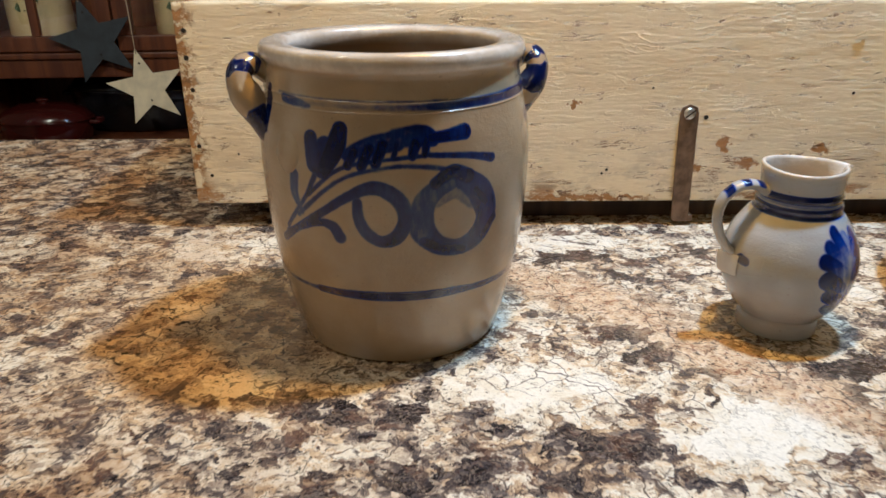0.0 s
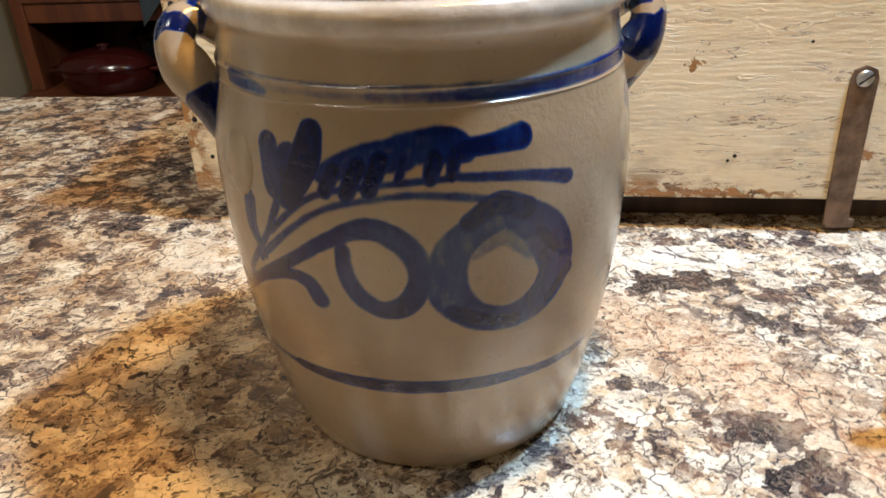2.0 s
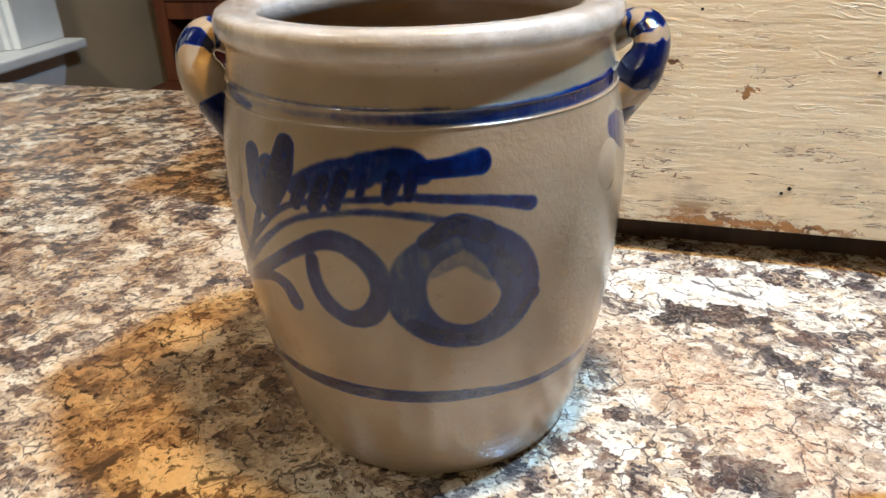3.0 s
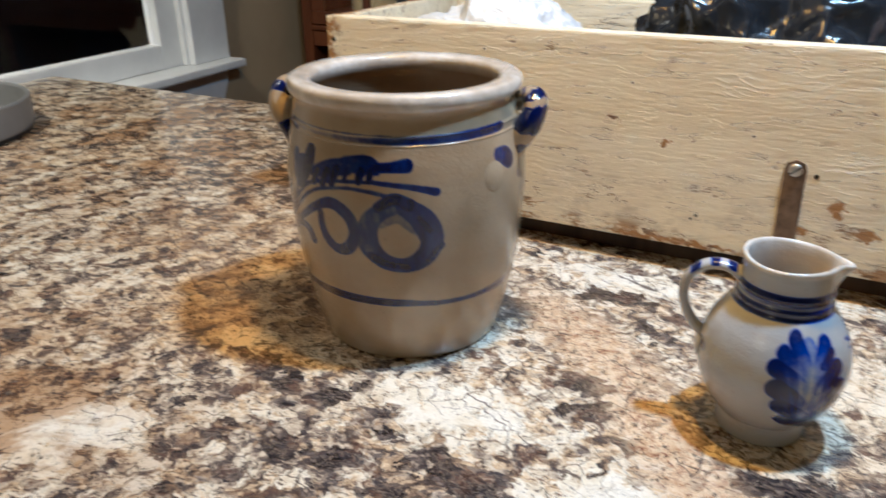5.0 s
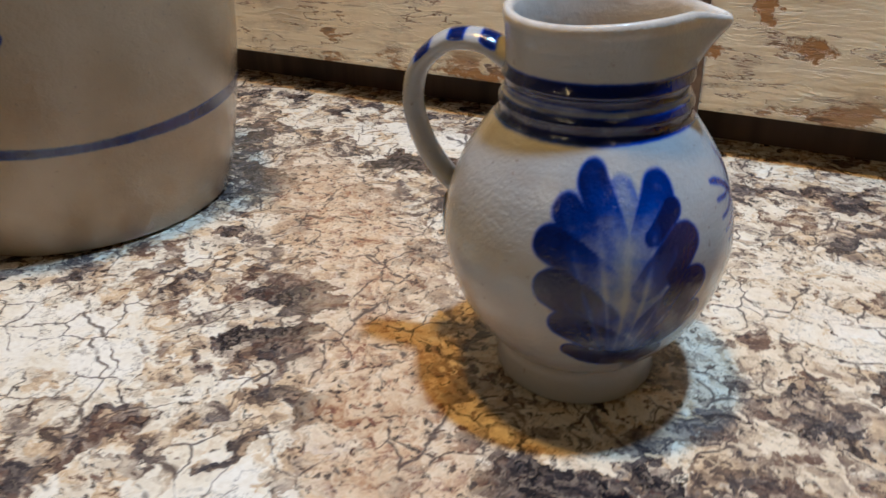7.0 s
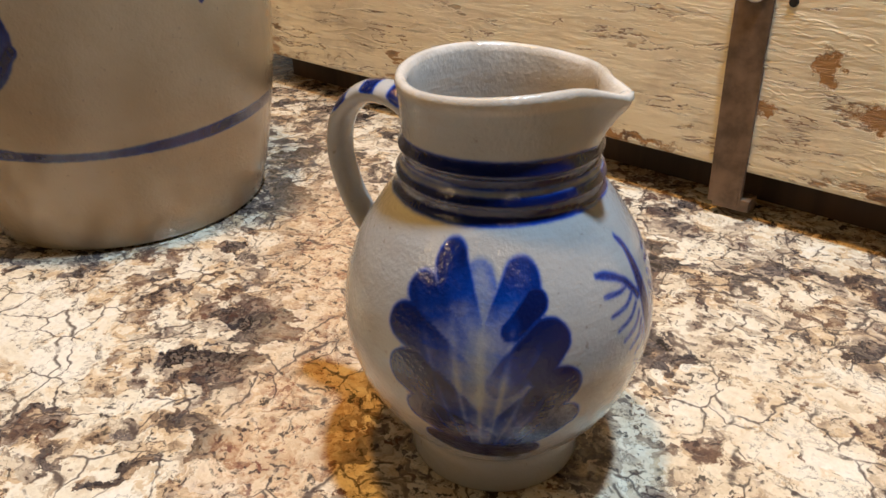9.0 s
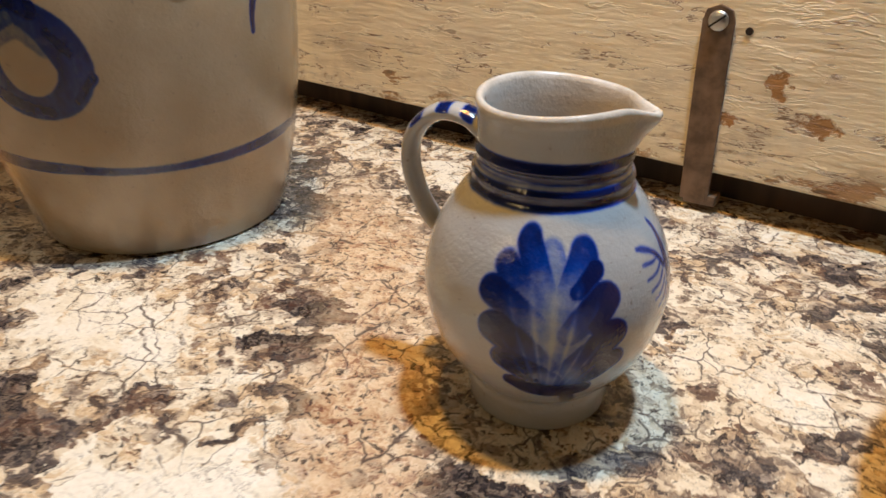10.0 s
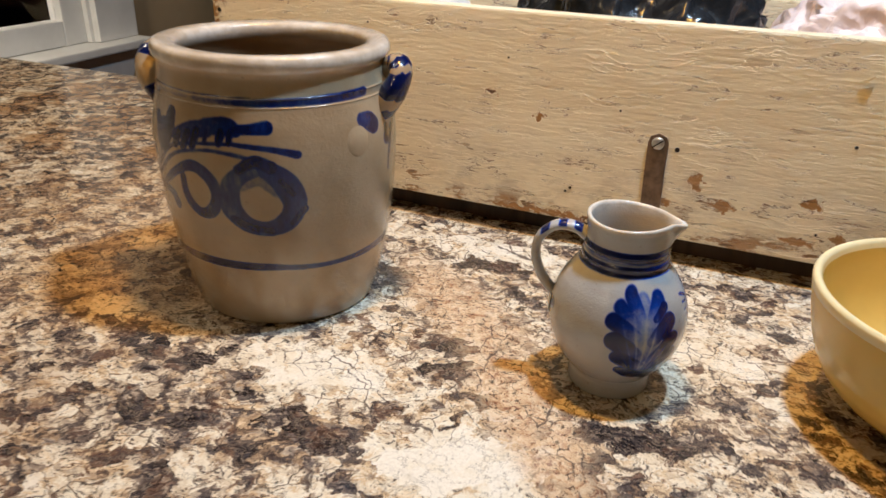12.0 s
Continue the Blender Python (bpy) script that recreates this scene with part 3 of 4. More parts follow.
for z0, z1 in ((0.014, 0.50), (0.545, 1.06)):
    pane = part("pane", box(-0.036, -0.032, 0.14, 1.028, z0, z1), GLASS, window)
    pane.visible_shadow = False

for at in (COOL_AT, WARM_AT):
    lamp = thing("pendant_light", (at[0], at[1], at[2]), label="small white glass pendant lamp on a black cord", category="pendant light", group="pendant lights")
    turned("shade", [tuple(p) for p in curve_of([(0.052, 0.004), (0.056, 0.012), (0.050, 0.050), (0.030, 0.085), (0.012, 0.098), (0.0005, 0.100)], 4)], CHROME, lamp, 48)
    tube("cord", [(0, 0, 0.098), (0, 0, 0.35), (0, 0, 1.4985 - at[2])], [0.003] * 3, BLACK_RIM, lamp, 8, 2)
# rings at the unseen ceiling lamps; the left one only marks the added fill
for at in (FAR_AT, SIDE_AT, LEFT_FILL_AT):
    lamp = thing("ceiling_light", (at[0], at[1], 1.50), label="white round recessed ceiling lamp trim, unseen", category="ceiling light", group="ceiling lights")
    turned("trim_ring", [(0.075, -0.001), (0.082, -0.006), (0.095, -0.010), (0.100, -0.004), (0.100, 0.0)], CHROME, lamp, 48)

# ---- the counter ----
SLAB = [(-1.245, -0.80), (1.30, -0.80), (1.30, 0.515), (-1.245, 0.675)]


def counter():
    bm = bmesh.new()
    face = bm.faces.new([bm.verts.new((x, y, -0.038)) for x, y in SLAB])
    made = bmesh.ops.extrude_face_region(bm, geom=[face])
    bmesh.ops.translate(bm, verts=[v for v in made["geom"] if isinstance(v, bmesh.types.BMVert)], vec=(0, 0, 0.038))
    bmesh.ops.recalc_face_normals(bm, faces=bm.faces[:])
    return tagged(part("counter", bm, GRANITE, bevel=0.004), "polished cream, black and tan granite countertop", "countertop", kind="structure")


counter()
base = thing("base_cabinet", (0, 0, -0.92), label="reddish wooden base cabinet under the granite top", category="cabinet", kind="structure")
part("body", box(-1.20, 1.25, -0.72, 0.44, 0.0, 0.882), HUTCH, base)


# ---- the crock ----
CROCK_OUT = [(0.0705, 0.0), (0.0738, 0.0012), (0.0752, 0.004), (0.0786, 0.015), (0.0815, 0.027), (0.0845, 0.042), (0.0893, 0.068), (0.0925, 0.098), (0.0940, 0.126), (0.0937, 0.145),
             (0.0920, 0.161), (0.0898, 0.172), (0.0888, 0.1768), (0.0889, 0.1778), (0.0881, 0.1788), (0.0878, 0.1830), (0.0881, 0.1840), (0.0873, 0.1852), (0.0866, 0.189), (0.0861, 0.194), (0.0862, 0.1975),
             (0.0872, 0.2000), (0.0888, 0.2022), (0.0896, 0.2050), (0.0893, 0.2082), (0.0878, 0.2108), (0.0850, 0.2119), (0.0800, 0.2117), (0.0745, 0.2110), (0.0722, 0.2094), (0.0714, 0.2060)]
CROCK_IN = [(0.0725, 0.2000), (0.0765, 0.192), (0.0800, 0.180), (0.0835, 0.160), (0.0855, 0.130), (0.0840, 0.09), (0.079, 0.05), (0.072, 0.020), (0.064, 0.0125), (0.030, 0.011), (0.0006, 0.0108)]
FLOWER = [
    stroke(0.70, (-35.0, 161.5, 4.4), (-33.1, 146.4, 5.2)), stroke(1.0, (-22.4, 168, 4.3), (-24.1, 158.2, 5.6), (-28.6, 144.5, 4.3)), stroke(0.66, (-28.6, 158, 5.2), (-29.6, 143, 5.0)),
    stroke(0.52, (-19.6, 153.8, 3.4), (-11.3, 159.2, 5.0), (-0.8, 162.5, 5.8)), stroke((0.46, 0.70), (-0.8, 164.0, 5.2), (8.6, 165.1, 5.8), (12.9, 163, 4.2)),
    stroke(0.9, (12.9, 163.5, 2.8), (18.5, 163.9, 3.0), (26.2, 165.2, 4.2)),
    stroke(0.8, (-16.7, 156, 2.8), (-19.2, 147.4, 2.4)), stroke(0.85, (-10.9, 158, 3.0), (-13.8, 147.5, 2.7)), stroke(0.85, (-5.9, 160, 3.2), (-8.5, 148.8, 2.6)),
    stroke(0.6, (-0.5, 161, 1.8), (-1.9, 152.8, 1.5)), stroke(0.8, (6.4, 160.7, 3.2), (5.1, 153.2, 2.3)), stroke(0.75, (10.9, 161.9, 2.6), (9.8, 153.7, 1.7)),
    stroke(0.6, (-37.3, 125.4, 1.2), (-22.4, 144.9, 1.2), (-5.2, 151.2, 1.2), (11.5, 153.5, 1.2)), stroke(0.72, (11.5, 153.5, 1.3), (27.5, 150.6, 1.8), (38.8, 146.4, 2.5)),
    stroke(0.52, (-43.3, 110.8, 1.6), (-22.7, 137.8, 1.3), (-5.3, 146.5, 1.3), (7.1, 146.9, 1.5), (20.2, 143.4, 1.6)),
    stroke(0.55, (-43.8, 137.1, 3.6), (-44.4, 125.0, 3.3), (-41.1, 112.7, 1.4)), stroke(0.6, (-33.4, 138.5, 1.7), (-38.9, 123.1, 1.3), (-51.5, 99.5, 1.4)),
    stroke(0.7, (-56.1, 89, 2.2), (-34.1, 112.3, 2.3), (-18.5, 128.8, 2.8), (-8.6, 134.2, 3.9), (-0.5, 126.6, 4.3), (2.1, 114.2, 4.1), (-1.3, 102.2, 4.1), (-7.5, 99.1, 3.5), (-13.2, 105, 3.5), (-15.9, 114.9, 3.1), (-16, 124.3, 2.8)),
    stroke(0.65, (-52.5, 94.9, 1.8), (-34.5, 107.6, 2.0), (-27.1, 107.2, 3.2), (-24.1, 100.2, 3.8)),
    stroke((0.72, 0.52), (21, 139, 5.0), (27.5, 134, 6.5), (33.5, 124, 8.2), (36.6, 110, 7.4), (32.8, 97, 6.6), (24, 91, 5.2), (14.5, 95, 5.8), (8.4, 107, 7.4), (8.8, 121, 6.8), (13.5, 131, 5.8), (20.2, 136, 5.0)),
    stroke(0.34, (14, 126, 5.5), (22, 130, 5.5), (30, 122, 6)),
    stroke(1.0, (13.5, 135.5, 3.2), (20.4, 141.8, 3.8), (27, 137.5, 4.4)), stroke(0.92, (9, 98, 3), (17, 92, 3), (26, 89.5, 2.5)), stroke(0.9, (35, 95, 2.2), (40.5, 106, 2.4)), stroke(0.92, (31, 128, 2.4), (36, 118, 2.4)),
    stroke((0.62, 0.40), (-52, 182.5, 2.4), (-44, 181.5, 2.6), (-37, 180.2, 1.8)), stroke(0.50, (-56, 185.6, 0.4), (-20, 185.0, 0.4), (20, 184.6, 0.4)), stroke((0.22, 0.36), (-38, 182, 1.4), (-13.4, 181.4, 1.7), (6, 181, 2.0)),
    stroke((0.34, 0.62), (0, 181.2, 1.7), (12, 181.2, 2.1), (24, 181.2, 2.4)), stroke((0.60, 0.78), (22, 181.3, 2.4), (45.7, 181.8, 2.7), (70, 182.4, 2.8), (76, 183, 2.6)),
    stroke(0.42, (-84, 57.5, 1.0), (-50, 58, 1.4), (-37.2, 58.3, 1.8)), stroke(0.86, (-38, 58.3, 2.0), (-17.5, 58.6, 2.9), (2, 58.5, 2.9), (22.3, 58.1, 2.6), (30, 57.6, 2.1)),
    stroke((0.8, 0.62), (28, 57.6, 2.1), (45.9, 56, 1.8), (64, 55.5, 1.8)), stroke(0.78, (62, 55.6, 1.8), (85, 56.5, 2.5), (118, 58.5, 2.5), (150, 58, 2.0)),
    stroke(0.85, (-66, 184, 3.6), (-65, 176, 4.4), (-66, 160.3, 3.0)), stroke((0.6, 0.9), (71.5, 164, 4.4), (76, 161.5, 6.0), (79, 158, 5.6)),
    stroke(0.82, (90.0, 154, 1.5), (88.6, 143, 2.2), (93.5, 141, 1.8)), stroke(0.82, (96, 152, 1.6), (94, 141, 2.0), (91.8, 128, 1.4), (91.5, 119, 1.0)),
]
FLOWER = [(dose, [p * np.array((1, 1, 1.14)) for p in line]) for dose, line in FLOWER]


def crock():
    ob = thing("crock", (-0.0299, 0.0244, 0.0), label="grey salt-glazed stoneware crock with cobalt flower painting, standing on granite", category="crock")
    outer = refine([tuple(p) for p in curve_of(CROCK_OUT[:27], 4)], 0.0010)
    profile = outer + refine(CROCK_OUT[27:], 0.002) + [tuple(p) for p in curve_of(CROCK_IN, 4)]
    v, f = lathe(profile, uneven_angles(-180, 30, 620, 60))
    deg = np.degrees(np.arctan2(v[:, 1], v[:, 0])) + 90
    deg = np.where(deg > 180, deg - 360, deg)
    mm = v[:, 2] * 1000
    dose = painted(deg, mm, FLOWER, 0.093)
    dose[len(outer) * 680:] = 0
    # hand-thrown: slightly out of round
    a = np.arctan2(v[:, 1], v[:, 0])
    v[:, :2] *= (1 + 0.004 * np.cos(2 * a + 0.6) + 0.002 * np.sin(3 * a + v[:, 2] * 20))[:, None]
    me = mesh_from("body", v, f, CROCK_GLAZE)
    give_paint(me, dose)
    inside = np.arange(len(v)) >= len(outer) * 680
    give_paint(me, np.clip((mm - 199.5) / 2.0, 0, 1) * (0.8 + 0.2 * np.sin(a * 5)), "bare")
    give_paint(me, inside * np.clip((207 - mm) / 6, 0, 1), "inner")
    child("body", me, ob)
    bottom = bmesh.new()
    bmesh.ops.create_circle(bottom, cap_ends=True, radius=0.0706, segments=96, matrix=Matrix.Translation((0, 0, 0.0004)))
    part("underside", bottom, CROCK_GLAZE, ob)
    for turn, twist, wide, gaps in ((6, 30, 0.92, ((0.10, 0.15, 0.85), (0.22, 0.32, 0.9), (0.36, 0.60, 0.95), (0.70, 0.80, 0.8))), (194, 8, 1.0, ((0.15, 0.21, 0.9), (0.29, 0.42, 0.95), (0.70, 0.93, 0.80)))):
        s = 1 if turn < 90 else -1
        line = [(0.0800, 0.008 * s, 0.1895), (0.0885, 0.007 * s, 0.1962), (0.0955, 0.006 * s, 0.1968), (0.1004, 0.003 * s, 0.1928), (0.1014, 0.0, 0.1862), (0.0990, -0.003 * s, 0.1790), (0.0952, -0.005 * s, 0.1710), (0.0915, -0.007 * s, 0.1615), (0.0885, -0.008 * s, 0.1510), (0.0865, -0.008 * s, 0.1425)]
        swing = Matrix.Translation((0.090, 0.003 * s, 0)) @ Matrix.Rotation(radians(-twist * s), 4, "Z") @ Matrix.Translation((-0.088, 0, 0))
        h = tube("handle", [tuple(swing @ Vector(p)) for p in line], [wide * r for r in (0.0090, 0.0096, 0.0100, 0.0102, 0.0106, 0.0114, 0.0116, 0.0108, 0.0085, 0.0040)],
                 CROCK_GLAZE, ob, 24, 10, flat=[0.80, 0.80, 0.80, 0.80, 0.84, 0.94, 0.86, 0.70, 0.6, 0.5], label="thick ear handle painted with cobalt blue", m=pose(0, 0, 0, 0, 0, turn), side=swing.to_3x3() @ Vector((0, 1, 0)))
        n = len(h.data.vertices)
        along = (np.arange(n) // 24) / (n // 24 - 1)
        round_ = np.cos((np.arange(n) % 24) / 24 * 2 * math.pi)
        along = along + 0.035 * round_ + 0.012 * np.sin(round_ * 9)
        dose = np.zeros(n)
        for lo, hi, full in gaps:
            dose = np.maximum(dose, full * np.clip((along - lo) / 0.025, 0, 1) * np.clip((hi - along) / 0.025, 0, 1))
        give_paint(h.data, dose)
        # the thumbed lower end of the handle
        pad = bmesh.new()
        bmesh.ops.create_uvsphere(pad, u_segments=32, v_segments=18, radius=1, matrix=Matrix.LocRotScale((0.0912, 0, 0.1510), Euler((0, radians(-8), 0)), (0.0034, 0.0125, 0.0150)))
        part("handle_pad", pad, CROCK_GLAZE, ob, m=pose(0, 0, 0, 0, 0, turn - 28 * s), smooth=True)
    return ob


crock()

# ---- the pitcher ----
PITCHER_OUT = [(0.0262, 0.0), (0.0280, 0.0008), (0.0286, 0.003), (0.0284, 0.010), (0.0277, 0.0125), (0.0284, 0.0145), (0.0325, 0.019), (0.0375, 0.0255), (0.0415, 0.033), (0.0447, 0.0420), (0.0465, 0.0520), (0.0464, 0.0600), (0.0446, 0.0695),
               (0.0410, 0.0790), (0.0365, 0.0865), (0.0322, 0.0925), (0.0291, 0.0962), (0.0289, 0.0985), (0.0293, 0.1000), (0.0286, 0.1016), (0.0275, 0.1034), (0.0274, 0.1058), (0.0284, 0.1074), (0.0279, 0.1090), (0.0274, 0.1110),
               (0.0274, 0.1150), (0.0276, 0.1190), (0.0281, 0.1230), (0.0284, 0.1250), (0.0280, 0.1264), (0.0269, 0.1268), (0.0257, 0.1262), (0.0250, 0.1245)]
PITCHER_IN = [(0.0244, 0.118), (0.0240, 0.108), (0.0250, 0.098), (0.0300, 0.090), (0.0380, 0.076), (0.0425, 0.058), (0.0405, 0.038), (0.033, 0.020), (0.020, 0.012), (0.0005, 0.011)]
LEAF = [
    stroke((0.66, 0.30), (14.5, 87.5, 5.2), (20, 79, 5.4), (26, 68, 5.0)), stroke((0.62, 0.32), (5.5, 80, 4.8), (14, 74, 5.0), (23, 66, 4.6)), stroke((0.60, 0.28), (42, 84, 5.8), (36, 76, 5.4), (32, 68, 4.6)),
    stroke((0.98, 0.60), (46.5, 79.5, 3.2), (38, 73, 3.2)), stroke((0.74, 0.34), (1.5, 71, 5.6), (12, 66.5, 5.6), (23, 60, 5.0)), stroke((0.88, 0.44), (50, 70, 5.8), (42, 64.5, 5.6), (35, 58.5, 4.8)),
    stroke((1.0, 0.85), (53, 69, 3.2), (46, 61, 3.0)), stroke((1.0, 0.46), (4.5, 58, 6.4), (15, 52.5, 6.2), (26, 45, 5.0)), stroke((0.95, 0.46), (54, 57, 5.6), (46, 50.5, 6.0), (37, 44, 5.0)),
    stroke((0.95, 0.52), (9, 46, 5.4), (20, 41, 5.6), (29, 37, 5.0)), stroke((0.90, 0.52), (56, 45.5, 4.8), (48, 41, 5.4), (39, 37, 5.0)), stroke(1.0, (11, 34.5, 3.0), (20, 31.5, 4.0), (32, 30, 4.2), (46, 31, 3.6)),
    stroke(0.36, (26, 84, 5.5), (29, 72, 7.5), (31, 56, 10.0), (33, 42, 10.0)), stroke((0.30, 0.44), (28.5, 72, 5.0), (30, 58, 6.6), (32.5, 44, 6.6), (34, 34, 5.0)), stroke(0.98, (40, 25, 2.6), (44, 20, 2.6)),
]
WING = ((72.2, 82.0, 84, 79), (73.8, 76.5, 86.5, 76.5), (75.6, 71, 88, 73.5), (78, 66.5, 89.5, 70.5), (80.8, 62.5, 91, 67.5), (84, 59, 92, 64.5), (88, 56, 93, 62))
CREST = [stroke(0.66, (a, z, 0.5), ((a + b) / 2 + 1.5, (z + y) / 2 - 0.6, 0.65), (b, y, 0.6)) for a, z, b, y in WING] + \
        [stroke(0.66, (194 - a, z, 0.5), (194 - (a + b) / 2 - 1.5, (z + y) / 2 - 0.6, 0.65), (194 - b, y, 0.6)) for a, z, b, y in WING] + \
        [stroke(0.7, (72.2, 82, 0.6), (78, 81, 0.8), (86, 77.5, 1.0), (92, 72, 1.2)), stroke(0.7, (91, 87.5, 0.7), (94, 84, 1.2), (95.5, 76, 2.0), (97, 66, 2.4), (97, 54, 1.2)),
         stroke(0.6, (97, 50, 0.9), (92, 50.5, 0.7), (88, 53, 0.5)), stroke(0.6, (97, 46, 0.6), (90, 47, 0.6))]
NECK_BANDS = [stroke(0.98, (-180, 98.6, 3.2), (0, 98.4, 3.4), (60, 98.8, 3.2), (180, 98.6, 3.2)), stroke(0.98, (-180, 107.6, 3.0), (-20, 107.8, 3.0), (30, 107.4, 3.5), (180, 107.6, 3.0)),
              stroke(0.42, (-180, 103.4, 0.6), (180, 103.4, 0.6)), stroke(0.8, (-72, 63, 3.4), (-66, 62, 3.0)), stroke(0.85, (150, 70, 4), (165, 55, 5), (178, 40, 4))]


def pitcher():
    ob = thing("pitcher", (0.255, -0.0175, 0.0), label="small grey salt-glazed pitcher with a cobalt leaf, standing on granite", category="pitcher")
    outer = refine([tuple(p) for p in curve_of(PITCHER_OUT[:28], 4)], 0.0007)
    profile = outer + refine(PITCHER_OUT[28:], 0.0012) + [tuple(p) for p in curve_of(PITCHER_IN, 4)]
    v, f = lathe(profile, uneven_angles(-110, 40, 300, 150))
    deg = np.degrees(np.arctan2(v[:, 1], v[:, 0])) + 90
    deg = np.where(deg > 180, deg - 360, deg)
    dose = painted(deg, v[:, 2] * 1000, LEAF + CREST + NECK_BANDS, 0.044)
    k = radians(1) * 44
    vein = np.exp(-((((deg - 28) * k) ** 2) / 6 + np.clip(v[:, 2] * 1000 - 66, 0, 99) ** 2 / 30 + np.clip(38 - v[:, 2] * 1000, 0, 99) ** 2 / 30))
    fan = np.sin((np.degrees(np.arctan2((deg - 28) * k, v[:, 2] * 1000 - 22)) + 4) * 0.36) ** 8
    near = np.exp(-(((deg - 28) * k) ** 2 + (v[:, 2] * 1000 - 55) ** 2) / 330)
    dose = np.where((deg > -12) & (deg < 68) & (v[:, 2] < 0.095), dose * (1 - 0.22 * vein) * (1 - 0.40 * fan * near), dose)
    dose[len(outer) * 450:] = 0
    # the spout is pulled out of the lip
    a = np.arctan2(v[:, 1], v[:, 0]) - radians(4)
    pull = np.exp(-(np.abs(a) / 0.20) ** 1.7) * np.clip((v[:, 2] - 0.1075) / 0.0185, 0, 1) ** 1.25
    pull = np.minimum(pull, 0.84)
    v[:, :2] *= (1 + 0.31 * pull)[:, None]
    v[:, 2] -= 0.0022 * pull
    v[:, 2] += 0.0009 * np.cos(2 * a + 1) * np.clip((v[:, 2] - 0.11) / 0.016, 0, 1)
    me = mesh_from("body", v, f, PITCHER_GLAZE)
    give_paint(me, dose)
    inside = np.arange(len(v)) >= len(outer) * 450
    give_paint(me, np.clip((v[:, 2] - 0.1225) / 0.0012, 0, 1), "bare")
    give_paint(me, inside * np.clip((0.124 - v[:, 2]) / 0.004, 0, 1), "inner")
    child("body", me, ob)
    bottom = bmesh.new()
    bmesh.ops.create_circle(bottom, cap_ends=True, radius=0.0263, segments=64, matrix=Matrix.Translation((0, 0, 0.0004)))
    part("underside", bottom, PITCHER_GLAZE, ob)
    h = tube("handle", [(0.0255, 0, 0.1085), (0.0350, 0, 0.1135), (0.0470, 0, 0.1130), (0.0570, 0, 0.1045), (0.0600, 0, 0.0920), (0.0570, 0, 0.0795), (0.0510, 0, 0.0695), (0.0430, 0, 0.0620)],
             [0.0068, 0.0060, 0.0056, 0.0054, 0.0053, 0.0053, 0.0054, 0.0052], PITCHER_GLAZE, ob, 18, 10, flat=0.62, label="strap handle dabbed with cobalt blue", m=pose(0, 0, 0, 0, 0, 183))
    co = np.array([x.co for x in h.data.vertices])
    dab = np.maximum.reduce([np.exp(-((co[:, 0] - x) / 0.0034) ** 2) for x in (0.0325, 0.0430, 0.0545)])
    up = np.array([x.normal.z for x in h.data.vertices])
    give_paint(h.data, 0.95 * np.clip(dab * 1.6 - 0.45, 0, 1) * (co[:, 2] > 0.102) * np.clip(up * 3, 0, 1))
    # a small paper price sticker below the handle, held by clear tape
    def patch_on_wall(name, g0, g1, z0, z1, lift, curl, material, label):
        verts, n = [], 11
        for i in range(n):
            for j in range(7):
                g, z = radians(g0 + (g1 - g0) * i / (n - 1) - 90), z0 + (z1 - z0) * j / 6 + 0.0045 * i / (n - 1)
                r = np.interp(z, [p[1] for p in PITCHER_OUT[:15]], [p[0] for p in PITCHER_OUT[:15]]) + lift + curl * (1 - i / (n - 1)) ** 2
                verts.append((r * math.cos(g), r * math.sin(g), z))
        child(name, mesh_from(name, verts, [(i * 7 + j, i * 7 + j + 7, i * 7 + j + 8, i * 7 + j + 1) for i in range(n - 1) for j in range(6)], material), ob, label)
    patch_on_wall("price_sticker", -104, -73, 0.0440, 0.0600, 0.0010, 0.0022, PAPER, "curling white paper sticker")
    patch_on_wall("clear_tape", -72.5, -50, 0.0510, 0.0655, 0.0006, 0.0, TAPE, "strip of clear adhesive tape")
    return ob


pitcher()


